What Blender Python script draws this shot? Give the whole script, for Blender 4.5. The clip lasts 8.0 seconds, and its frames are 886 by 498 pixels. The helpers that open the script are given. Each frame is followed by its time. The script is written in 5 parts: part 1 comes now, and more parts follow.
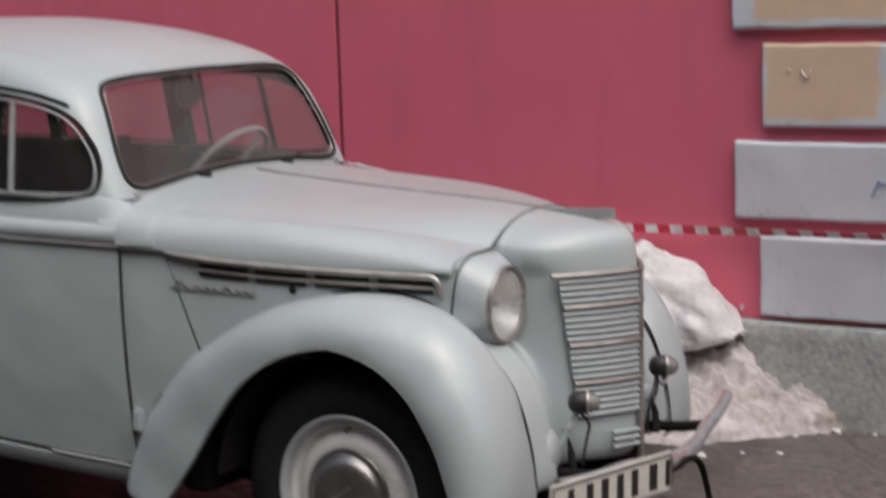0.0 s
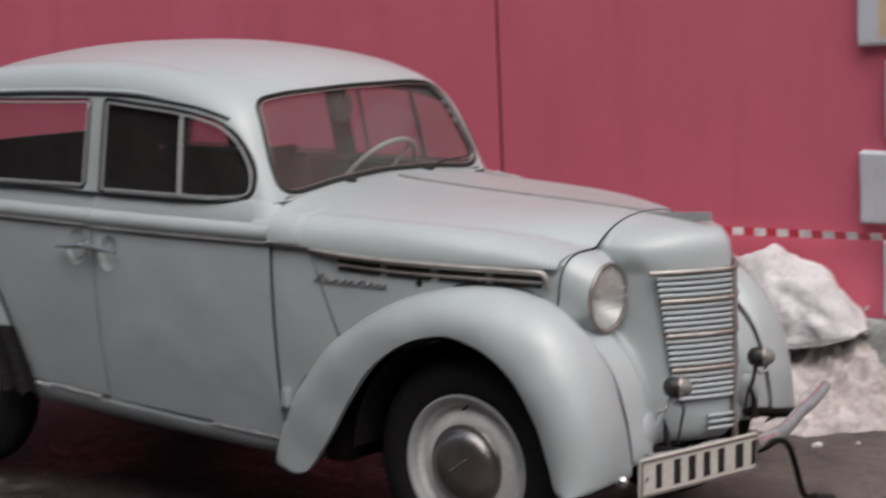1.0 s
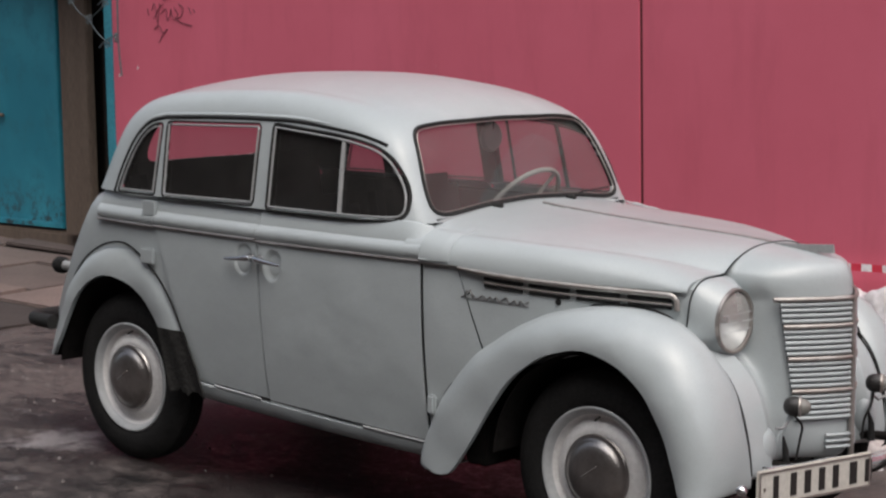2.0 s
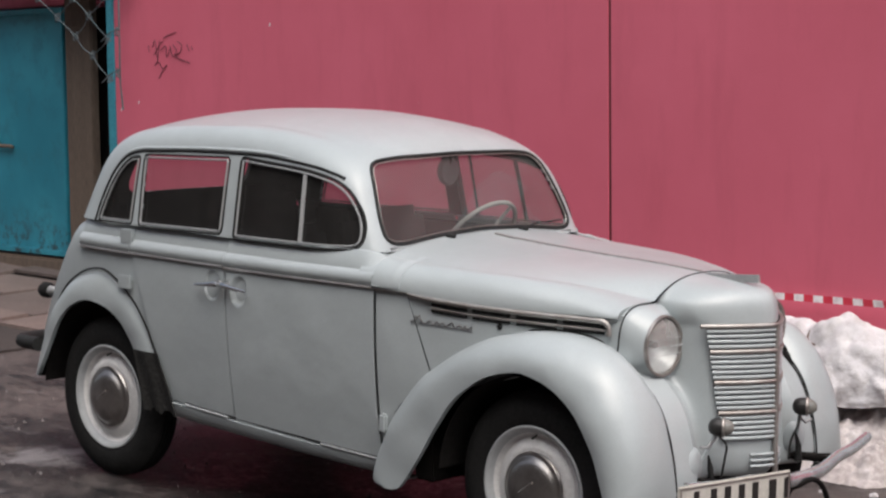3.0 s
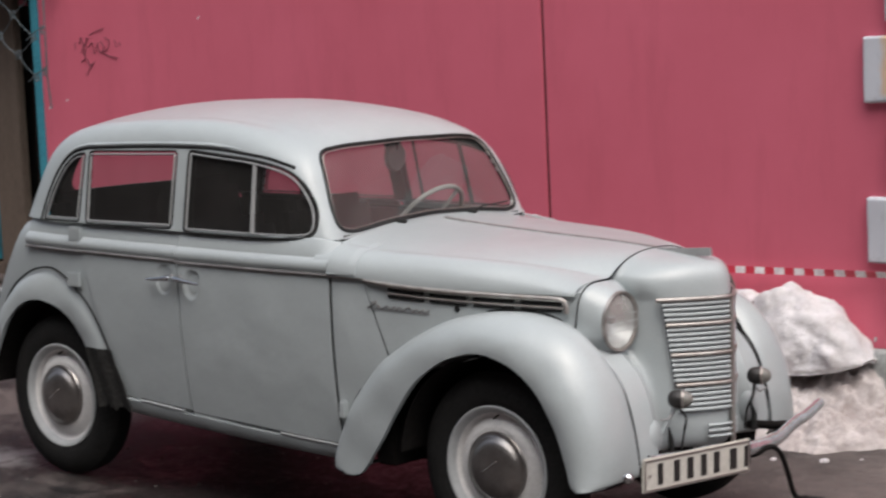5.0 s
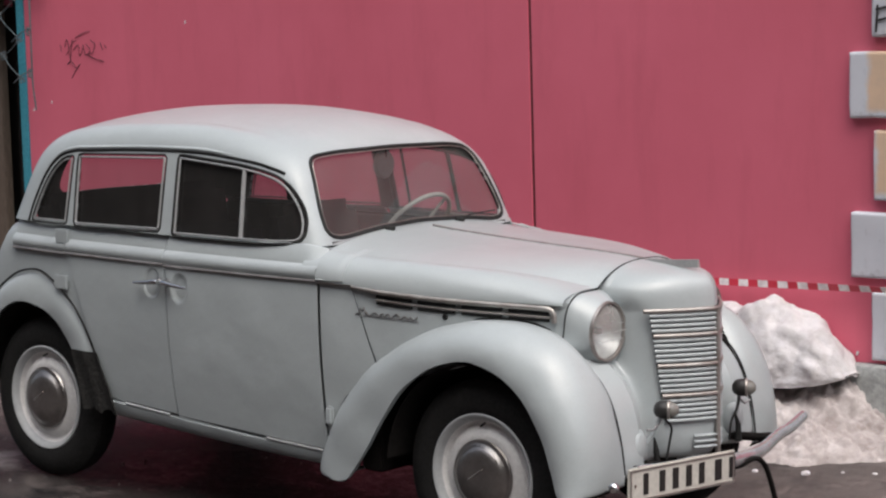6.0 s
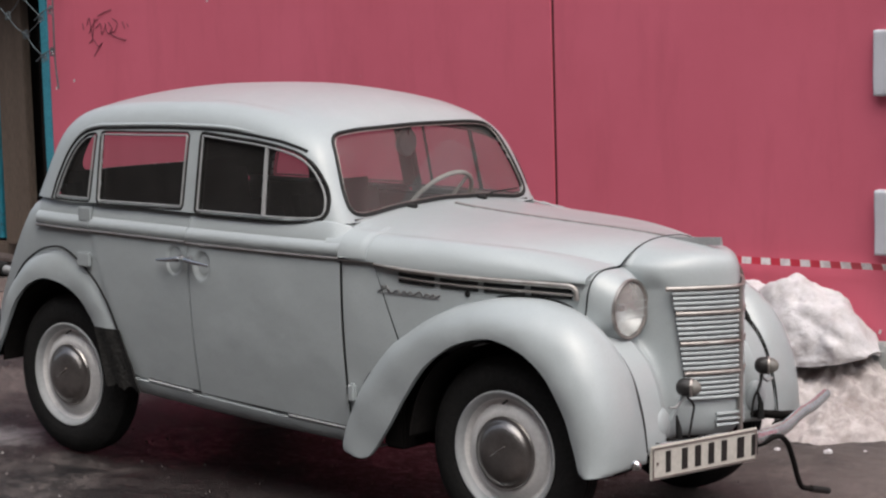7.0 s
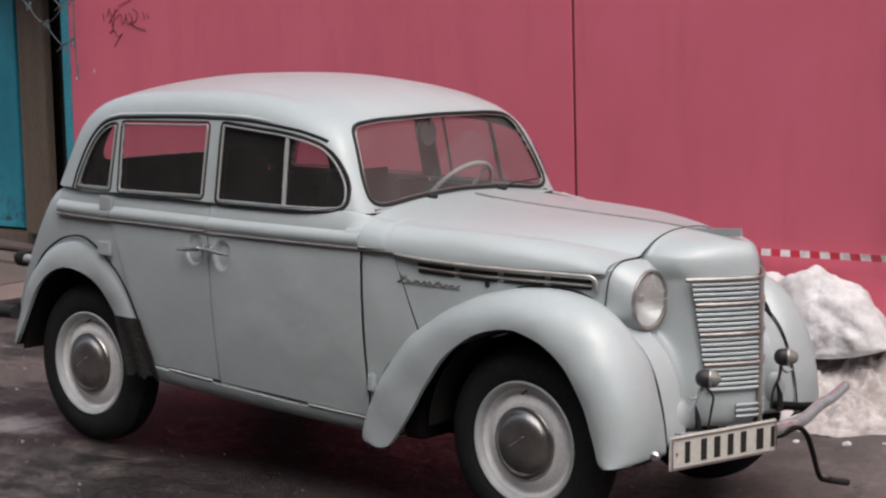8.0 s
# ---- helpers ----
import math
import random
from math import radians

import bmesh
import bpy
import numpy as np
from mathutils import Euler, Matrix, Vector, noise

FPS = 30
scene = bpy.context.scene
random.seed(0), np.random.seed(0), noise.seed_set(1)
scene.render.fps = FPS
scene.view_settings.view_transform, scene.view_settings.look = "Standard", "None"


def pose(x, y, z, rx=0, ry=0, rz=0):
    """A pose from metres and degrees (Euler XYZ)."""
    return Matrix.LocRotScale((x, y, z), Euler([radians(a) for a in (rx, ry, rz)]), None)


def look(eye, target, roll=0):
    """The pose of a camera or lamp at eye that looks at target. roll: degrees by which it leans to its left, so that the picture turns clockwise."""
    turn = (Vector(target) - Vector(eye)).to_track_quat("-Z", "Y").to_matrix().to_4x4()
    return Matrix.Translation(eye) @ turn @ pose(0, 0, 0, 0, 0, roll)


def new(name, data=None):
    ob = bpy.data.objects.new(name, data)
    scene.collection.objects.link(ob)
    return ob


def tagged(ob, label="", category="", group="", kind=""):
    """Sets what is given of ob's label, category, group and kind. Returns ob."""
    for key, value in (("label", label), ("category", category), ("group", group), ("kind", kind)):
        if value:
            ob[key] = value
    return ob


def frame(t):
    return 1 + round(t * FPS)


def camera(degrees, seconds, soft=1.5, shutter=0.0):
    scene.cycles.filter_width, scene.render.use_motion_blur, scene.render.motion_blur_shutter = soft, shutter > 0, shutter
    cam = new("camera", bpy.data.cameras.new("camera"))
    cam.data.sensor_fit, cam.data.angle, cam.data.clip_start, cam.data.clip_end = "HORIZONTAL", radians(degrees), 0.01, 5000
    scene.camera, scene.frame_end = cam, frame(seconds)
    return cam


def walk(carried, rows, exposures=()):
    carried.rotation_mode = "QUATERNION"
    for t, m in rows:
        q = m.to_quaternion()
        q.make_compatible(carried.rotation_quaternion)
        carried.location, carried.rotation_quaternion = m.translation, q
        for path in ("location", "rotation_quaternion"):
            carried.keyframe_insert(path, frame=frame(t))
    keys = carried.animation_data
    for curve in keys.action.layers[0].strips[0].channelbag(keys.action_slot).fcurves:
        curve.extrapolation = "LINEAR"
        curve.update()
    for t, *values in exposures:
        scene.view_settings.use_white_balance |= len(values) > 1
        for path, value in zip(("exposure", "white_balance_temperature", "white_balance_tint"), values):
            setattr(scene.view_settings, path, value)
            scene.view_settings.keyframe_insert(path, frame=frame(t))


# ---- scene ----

from mathutils.bvhtree import BVHTree

cam = camera(25.71, 8.0, 2.3, 0.5)
PATH = [
    (0, (3.998, -4.852, 1.661), (2.9911, -3.1464, 1.3842), -1.94),
    (0.5, (4.243, -5.120, 1.745), (3.1616, -3.4506, 1.5388), -3.11),
    (1, (4.618, -5.193, 1.706), (3.4149, -3.6170, 1.4460), -2.36),
    (1.5, (4.795, -5.313, 1.697), (3.4875, -3.8199, 1.4454), -2.55),
    (1.7, (4.835, -5.428, 1.706), (3.5264, -3.9348, 1.4657), -1.70),
    (2.8, (5.312, -5.695, 1.702), (3.9708, -4.2228, 1.5149), -0.17),
    (3, (5.416, -5.668, 1.723), (4.0674, -4.2022, 1.5417), -0.63),
    (3.5, (5.481, -5.685, 1.744), (4.1200, -4.2285, 1.5796), -1.96),
    (4, (5.403, -5.764, 1.719), (4.0562, -4.2949, 1.5487), -1.57),
    (4.5, (5.351, -5.785, 1.710), (4.0289, -4.2998, 1.4960), -2.13),
    (5, (5.338, -5.803, 1.722), (4.0575, -4.2797, 1.5249), -2.59),
    (5.2, (5.329, -5.817, 1.726), (4.0694, -4.2763, 1.5317), -2.23),
    (6.3, (5.314, -5.862, 1.727), (4.0478, -4.3276, 1.5355), -1.40),
    (6.5, (5.313, -5.865, 1.727), (4.0423, -4.3343, 1.5256), -1.37),
    (7, (5.311, -5.860, 1.717), (4.0347, -4.3348, 1.5073), -1.65),
    (7.5, (5.321, -5.869, 1.716), (4.0415, -4.3472, 1.5009), -1.67),
    (8, (5.310, -5.873, 1.710), (4.0199, -4.3597, 1.4931), -1.48),
]
walk(cam, [(t, look(eye, target, roll)) for t, eye, target, roll in PATH],
     exposures=[(0.0, 0.29), (1.2, 0.32), (2.8, 0.58), (3.5, 0.64), (4.5, 0.55), (8.0, 0.56)])

# ---- world and light: a dull winter day ----
world = bpy.data.worlds.new("overcast")
scene.world = world
world.use_nodes = True
wn = world.node_tree
sky = wn.nodes.new("ShaderNodeTexSky")
sky.sky_type, sky.sun_disc = "NISHITA", False
sky.sun_elevation, sky.sun_rotation = radians(61), radians(121)
sky.air_density, sky.dust_density, sky.ozone_density = 1.0, 6.0, 1.0
cloud = wn.nodes.new("ShaderNodeHueSaturation")
cloud.inputs["Saturation"].default_value = 0.62
wn.links.new(sky.outputs[0], cloud.inputs["Color"])
wn.links.new(cloud.outputs[0], wn.nodes["Background"].inputs["Color"])
wn.nodes["Background"].inputs["Strength"].default_value = 0.122
sun_data = bpy.data.lights.new("sun", "SUN")
sun_data.energy, sun_data.angle, sun_data.color = 1.45, radians(85), (0.98, 0.98, 1.0)
sun = new("sun", sun_data)
sun.matrix_world = look((6.0, -3.6, 12.5), (0, 0, 0))


# ---- materials ----
def tree(name):
    m = bpy.data.materials.new(name)
    m.use_nodes = True
    nt = m.node_tree
    return m, nt, nt.nodes["Principled BSDF"]


def noise_node(nt, scale, detail=4.0, rough=0.6, stretch=None):
    tc = nt.nodes.new("ShaderNodeTexCoord")
    n = nt.nodes.new("ShaderNodeTexNoise")
    n.inputs["Scale"].default_value, n.inputs["Detail"].default_value, n.inputs["Roughness"].default_value = scale, detail, rough
    if stretch:
        mp = nt.nodes.new("ShaderNodeMapping")
        mp.inputs["Scale"].default_value = stretch
        nt.links.new(tc.outputs["Object"], mp.inputs[0])
        nt.links.new(mp.outputs[0], n.inputs["Vector"])
    else:
        nt.links.new(tc.outputs["Object"], n.inputs["Vector"])
    return n.outputs["Fac"]


def ramp(nt, fac, stops):
    r = nt.nodes.new("ShaderNodeValToRGB")
    r.color_ramp.elements[0].position, r.color_ramp.elements[1].position = stops[0][0], stops[-1][0]
    for pos, _ in stops[1:-1]:
        r.color_ramp.elements.new(pos)
    for el, (_, c) in zip(r.color_ramp.elements, stops):
        el.color = (*c, 1) if len(c) == 3 else c
    nt.links.new(fac, r.inputs[0])
    return r.outputs[0]


def mix(nt, fac, a, b, blend="MIX"):
    n = nt.nodes.new("ShaderNodeMix")
    n.data_type, n.blend_type = "RGBA", blend
    for sock, v in ((n.inputs[0], fac), (n.inputs[6], a), (n.inputs[7], b)):
        if hasattr(v, "is_linked"):
            nt.links.new(v, sock)
        elif isinstance(v, tuple):
            sock.default_value = (*v, 1)
        else:
            sock.default_value = v
    return n.outputs[2]


def bump(nt, p, height, strength=0.3, distance=0.01):
    b = nt.nodes.new("ShaderNodeBump")
    b.inputs["Strength"].default_value, b.inputs["Distance"].default_value = strength, distance
    nt.links.new(height, b.inputs["Height"])
    nt.links.new(b.outputs[0], p.inputs["Normal"])


def rough_surface(name, a, b, scale=6.0, fine=60.0, rough=0.85, relief=0.3, metal=0.0, distance=0.01, stretch=None):
    """Two base colours mottled at two scales, with fine relief."""
    m, nt, p = tree(name)
    big, small = noise_node(nt, scale, 5, 0.65, stretch), noise_node(nt, fine, 3, 0.6, stretch)
    col = mix(nt, ramp(nt, big, [(0.32, (0, 0, 0)), (0.68, (1, 1, 1))]), a, b)
    col = mix(nt, 0.35, col, ramp(nt, small, [(0.3, tuple(0.55 * v for v in a)), (0.7, tuple(min(1, 1.25 * v) for v in b))]))
    nt.links.new(col, p.inputs["Base Color"])
    p.inputs["Roughness"].default_value, p.inputs["Metallic"].default_value = rough, metal
    bump(nt, p, small, relief, distance)
    return m


def paint(name, color, dirt, rough=0.32):
    m, nt, p = tree(name)
    big, small = noise_node(nt, 2.2, 2, 0.5), noise_node(nt, 160, 3, 0.6)
    col = mix(nt, ramp(nt, big, [(0.2, (0, 0, 0)), (0.8, (0.5, 0.5, 0.5))]), color, tuple(0.88 * v for v in color))
    col = mix(nt, ramp(nt, noise_node(nt, 5.5, 5, 0.62), [(0.50, (0, 0, 0)), (0.70, (0.45, 0.45, 0.45))]), col, tuple(1.10 * v for v in color))
    col = mix(nt, ramp(nt, noise_node(nt, 34, 4, 0.7), [(0.66, (0, 0, 0)), (0.74, (0.5, 0.5, 0.5))]), col, tuple(0.78 * v for v in color))
    col = mix(nt, ramp(nt, small, [(0.5, (0, 0, 0)), (0.85, (0.30, 0.30, 0.30))]), col, dirt)
    nt.links.new(col, p.inputs["Base Color"])
    nt.links.new(ramp(nt, big, [(0.2, (rough,) * 3), (0.8, (rough + 0.10,) * 3)]), p.inputs["Roughness"])
    p.inputs["Coat Weight"].default_value, p.inputs["Coat Roughness"].default_value = 0.25, 0.10
    p.inputs["Coat IOR"].default_value, p.inputs["Specular IOR Level"].default_value = 1.45, 0.5
    bump(nt, p, noise_node(nt, 6, 2.5, 0.45), 0.36, 0.02)
    return m


def glass(name, tint, gloss, dust):
    """Clear thin glass with a mirror sheen and a film of dust."""
    m, nt, p = tree(name)
    t, g, d = nt.nodes.new("ShaderNodeBsdfTransparent"), nt.nodes.new("ShaderNodeBsdfGlossy"), nt.nodes.new("ShaderNodeBsdfDiffuse")
    t.inputs[0].default_value = (*tint, 1)
    g.inputs["Roughness"].default_value = 0.03
    d.inputs[0].default_value = (0.5, 0.48, 0.46, 1)
    film = ramp(nt, noise_node(nt, 7, 5, 0.6), [(0.3, (dust * 0.7,) * 3), (0.75, (dust * 1.4,) * 3)])
    s, u = nt.nodes.new("ShaderNodeMixShader"), nt.nodes.new("ShaderNodeMixShader")
    s.inputs[0].default_value = gloss
    nt.links.new(t.outputs[0], s.inputs[1])
    nt.links.new(g.outputs[0], s.inputs[2])
    nt.links.new(film, u.inputs[0])
    nt.links.new(s.outputs[0], u.inputs[1])
    nt.links.new(d.outputs[0], u.inputs[2])
    nt.links.new(u.outputs[0], nt.nodes["Material Output"].inputs[0])
    return m


PAINT = paint("grey_car_paint", (0.388, 0.425, 0.434), (0.26, 0.26, 0.255), 0.27)
BRIGHT = rough_surface("dull_aluminium", (0.40, 0.41, 0.41), (0.31, 0.315, 0.315), 12, 90, 0.5, 0.05, 0.3)
BUMPER = rough_surface("dull_bumper_chrome", (0.84, 0.87, 0.89), (0.50, 0.52, 0.54), 16, 80, 0.27, 0.05, 0.8)
CHROME = rough_surface("worn_chrome", (0.80, 0.81, 0.82), (0.66, 0.66, 0.66), 8, 90, 0.24, 0.03, 1.0)
DULL_TRIM = rough_surface("tarnished_trim", (0.54, 0.52, 0.50), (0.29, 0.25, 0.225), 14, 120, 0.42, 0.1, 0.8)
RUBBER = rough_surface("black_rubber", (0.018, 0.018, 0.018), (0.03, 0.03, 0.029), 10, 90, 0.7, 0.2)
TYRE = rough_surface("tyre_rubber", (0.010, 0.010, 0.010), (0.022, 0.0215, 0.021), 7, 60, 0.8, 0.3)
SEAM = rough_surface("dark_gap", (0.012, 0.012, 0.012), (0.02, 0.02, 0.02), 20, 80, 0.9, 0.1)
# near-black: deep shade in the arches and under the floor is in this colour
UNDER = rough_surface("near_black_underside", (0.006, 0.0055, 0.0055), (0.014, 0.012, 0.011), 6, 40, 0.95, 0.3)
RIM_WHITE = rough_surface("worn_white_rim_paint", (0.80, 0.79, 0.78), (0.66, 0.655, 0.65), 9, 70, 0.5, 0.1)
RIM_GREY = rough_surface("grey_rim_paint", (0.50, 0.52, 0.53), (0.38, 0.395, 0.40), 9, 70, 0.5, 0.1)
HUBCAP = rough_surface("dull_hubcap_metal", (0.42, 0.40, 0.39), (0.24, 0.225, 0.215), 12, 110, 0.30, 0.08, 0.9)
FLAP = rough_surface("cracked_black_leatherette", (0.014, 0.0138, 0.0135), (0.034, 0.033, 0.031), 14, 70, 0.75, 0.6)
CLOTH = rough_surface("dark_seat_cloth", (0.03, 0.03, 0.032), (0.05, 0.05, 0.05), 6, 150, 0.95, 0.3)
TRIMBOARD = rough_surface("grey_door_lining", (0.040, 0.040, 0.039), (0.065, 0.064, 0.062), 5, 120, 0.9, 0.2)
RIM_MIRROR = rough_surface("dusty_grey_mirror_back", (0.17, 0.17, 0.165), (0.12, 0.12, 0.118), 10, 60, 0.6, 0.05)
CREAM = rough_surface("cream_bakelite", (0.50, 0.49, 0.45), (0.42, 0.41, 0.38), 10, 60, 0.4, 0.05)
GLASS = glass("window_glass", (0.78, 0.80, 0.80), 0.08, 0.04)
SCREEN_GLASS = glass("hazy_windscreen_glass", (0.78, 0.80, 0.80), 0.08, 0.085)
GLASS_DARK = glass("dusty_side_glass", (0.64, 0.66, 0.66), 0.06, 0.034)
LENS = rough_surface("lamp_reflector", (0.85, 0.85, 0.84), (0.75, 0.75, 0.74), 10, 40, 0.42, 0.05, 0.85)
LAMP_GLASS = glass("ribbed_lamp_glass", (0.85, 0.86, 0.86), 0.10, 0.32)
FOG_GLASS = rough_surface("dirty_lamp_glass", (0.26, 0.25, 0.23), (0.15, 0.145, 0.13), 14, 70, 0.25, 0.1)
PLATE = rough_surface("plate_enamel", (0.60, 0.58, 0.53), (0.50, 0.48, 0.43), 8, 60, 0.5, 0.1)
BLACK = rough_surface("black_paint", (0.011, 0.0105, 0.0105), (0.022, 0.020, 0.019), 12, 70, 0.5, 0.1)

for dull in (UNDER, TYRE, SEAM, RUBBER, FLAP, CLOTH):
    dull.node_tree.nodes["Principled BSDF"].inputs["Specular IOR Level"].default_value = 0.18


# ---- building tools ----
def smooth_by_angle(me, degrees=35):
    me.shade_smooth()
    me.set_sharp_from_angle(angle=radians(degrees))


def thing(name, label, category, m=None, group="", kind=""):
    e = new(name)
    e.empty_display_size = 0.1
    if m is not None:
        e.matrix_world = m
    return tagged(e, label, category, group, kind)


def raw(name, verts, faces, material, parent=None, label="", angle=35):
    me = bpy.data.meshes.new(name)
    me.from_pydata([tuple(map(float, v)) for v in verts], [], faces)
    me.validate()
    me.materials.append(material)
    smooth_by_angle(me, angle)
    ob = new(name, me)
    ob.parent = parent
    if label:
        ob["label"] = label
    return ob


def part(name, bm, material, parent=None, label="", angle=35):
    me = bpy.data.meshes.new(name)
    bmesh.ops.recalc_face_normals(bm, faces=bm.faces)
    bm.to_mesh(me)
    bm.free()
    me.materials.append(material)
    smooth_by_angle(me, angle)
    ob = new(name, me)
    ob.parent = parent
    if label:
        ob["label"] = label
    return ob


def spline(*knots):
    """A smooth curve through (x, value) knots that does not overshoot; works on arrays."""
    xs, ys = np.array([k[0] for k in knots], float), np.array([k[1] for k in knots], float)
    h, d = np.diff(xs), np.diff(ys) / np.diff(xs)
    m = np.r_[d[0], np.where(d[1:] * d[:-1] > 0, 2 * d[1:] * d[:-1] / (d[1:] + d[:-1] + 1e-12), 0), d[-1]]

    def at(x):
        x = np.clip(x, xs[0], xs[-1])
        i = np.clip(np.searchsorted(xs, x, "right") - 1, 0, len(h) - 1)
        t = (x - xs[i]) / h[i]
        return ((2 * t**3 - 3 * t**2 + 1) * ys[i] + (t**3 - 2 * t**2 + t) * h[i] * m[i]
                + (3 * t**2 - 2 * t**3) * ys[i + 1] + (t**3 - t**2) * h[i] * m[i + 1])

    return at


def curve_through(points, n, closed=False):
    """n points evenly along a Catmull-Rom curve through the points."""
    p = np.array(points, float)
    p = np.vstack([p[-1:], p, p[:2]]) if closed else np.vstack([2 * p[0] - p[1], p, 2 * p[-1] - p[-2]])
    dense = []
    for a, b, c, d in zip(p[:-3], p[1:-2], p[2:-1], p[3:]):
        for t in np.arange(0, 1, 0.04):
            dense.append(0.5 * (2 * b + (c - a) * t + (2 * a - 5 * b + 4 * c - d) * t**2 + (3 * b - a - 3 * c + d) * t**3))
    dense.append(p[-2])
    dense = np.array(dense)
    run = np.r_[0, np.cumsum(np.linalg.norm(np.diff(dense, axis=0), axis=1))]
    want = np.linspace(0, run[-1], n + 1)[:-1] if closed else np.linspace(0, run[-1], n)
    return np.stack([np.interp(want, run, dense[:, k]) for k in range(dense.shape[1])], 1)


def grid_faces(nu, nv, wrap_u=False, wrap_v=False):
    out = []
    for i in range(nu if wrap_u else nu - 1):
        for j in range(nv if wrap_v else nv - 1):
            a, b = i, (i + 1) % nu
            c, d = j, (j + 1) % nv
            out.append((a * nv + c, b * nv + c, b * nv + d, a * nv + d))
    return out


def sheet(name, points, material, parent, thick=0.004, label="", flip=False, angle=35):
    """A skin from a grid of points (nu, nv, 3), given thickness on its inner side with a closed rim."""
    pts = np.array(points, float)
    nu, nv = pts.shape[:2]
    du, dv = np.gradient(pts, axis=0), np.gradient(pts, axis=1)
    nrm = np.cross(du, dv)
    nrm /= np.linalg.norm(nrm, axis=2, keepdims=True) + 1e-12
    if flip:
        nrm = -nrm
    inner = pts - nrm * thick
    verts = np.vstack([pts.reshape(-1, 3), inner.reshape(-1, 3)])
    top = grid_faces(nu, nv)
    k = nu * nv
    faces = ([f[::-1] for f in top] if flip else list(top)) + [tuple(k + v for v in (f if flip else f[::-1])) for f in top]
    rim = [i * nv for i in range(nu)] + [(nu - 1) * nv + j for j in range(1, nv)]
    rim += [i * nv + nv - 1 for i in range(nu - 2, -1, -1)] + [j for j in range(nv - 2, 0, -1)]
    for a, b in zip(rim, rim[1:] + rim[:1]):
        faces.append((b, a, a + k, b + k) if flip else (a, b, b + k, a + k))
    return raw(name, verts, faces, material, parent, label, angle)


def tube(name, points, radius, material, parent, label="", sides=8, closed=False, flat=1.0, up=None):
    """A round (or flattened) bar along points; the radius may be a list."""
    p = np.array(points, float)
    n = len(p)
    r = np.full(n, radius) if np.isscalar(radius) else np.array(radius, float)
    if closed:
        tan = np.roll(p, -1, 0) - np.roll(p, 1, 0)
    else:
        tan = np.gradient(p, axis=0)
    tan /= np.linalg.norm(tan, axis=1, keepdims=True) + 1e-12
    ref = np.array(up if up is not None else (0, 0, 1.0))
    verts = []
    for q, t, k in zip(p, tan, r):
        a = np.cross(t, ref)
        if np.linalg.norm(a) < 1e-3:
            a = np.cross(t, (0.3, 1, 0))
        a /= np.linalg.norm(a)
        b = np.cross(a, t)
        for s in range(sides):
            w = 2 * math.pi * s / sides
            verts.append(q + k * (math.cos(w) * a + flat * math.sin(w) * b))
    faces = grid_faces(n, sides, closed, True)
    if not closed:
        faces += [tuple(range(sides))[::-1], tuple(range((n - 1) * sides, n * sides))]
    return raw(name, verts, faces, material, parent, label, 50)


def lathe(name, profile, material, parent, place=(0, 0, 0), axis="y", sides=64, label=""):
    """A turned part: profile of (radius, along the axis)."""
    verts, n = [], len(profile)
    for s in range(sides):
        w = 2 * math.pi * s / sides
        for r, h in profile:
            c, d = r * math.cos(w), r * math.sin(w)
            v = {"y": (c, h, d), "x": (h, c, d), "z": (c, d, h)}[axis]
            verts.append(tuple(a + b for a, b in zip(place, v)))
    return raw(name, verts, grid_faces(sides, n, True), material, parent, label, 40)


def box_bm(bm, lo, hi, bevel=0.0, m=None):
    """Adds a box with softened edges."""
    r = bmesh.ops.create_cube(bm, size=1)
    size, mid = [b - a for a, b in zip(lo, hi)], [(a + b) / 2 for a, b in zip(lo, hi)]
    for v in r["verts"]:
        v.co = Vector([c * s + o for c, s, o in zip(v.co, size, mid)])
    if bevel:
        edges = {e for v in r["verts"] for e in v.link_edges}
        r2 = bmesh.ops.bevel(bm, geom=list(edges), offset=bevel, segments=2, affect="EDGES")
        vs = {v for f in r2["faces"] for v in f.verts} | {v for v in r["verts"] if v.is_valid}
    else:
        vs = set(r["verts"])
    if m is not None:
        for v in vs:
            v.co = m @ v.co
    return bm


def box(name, lo, hi, material, parent=None, bevel=0.004, label="", m=None):
    return part(name, box_bm(bmesh.new(), lo, hi, bevel, m), material, parent, label)


def smax(k, *terms):
    t = np.stack(np.broadcast_arrays(*terms))
    top = t.max(0)
    return top + np.log(np.exp(k * (t - top)).sum(0)) / k


def root(field, start, way, far=2.6):
    """Where rays leave the inside of a field, by halving."""
    a, b = np.zeros(way.shape[:-1]), np.full(way.shape[:-1], far)
    for _ in range(34):
        c = (a + b) / 2
        inside = field(*np.moveaxis(start + way * c[..., None], -1, 0)) < 0
        a, b = np.where(inside, c, a), np.where(inside, b, c)
    return start + way * a[..., None]


# ---- the setting: wall line, ground ----
SLOPE = math.tan(radians(2.0))
WALL = Matrix.Translation((1.2, 2.09, 0)) @ Matrix.Rotation(radians(-3), 4, "Z")  # x along the wall, -y out of it


def ground_z(x, y):
    rise = 0.10 * np.clip((y - 1.2) / 2.0, 0, 1) ** 2
    return -SLOPE * 30 * np.tanh(np.asarray(x) / 30) + rise - 0.014


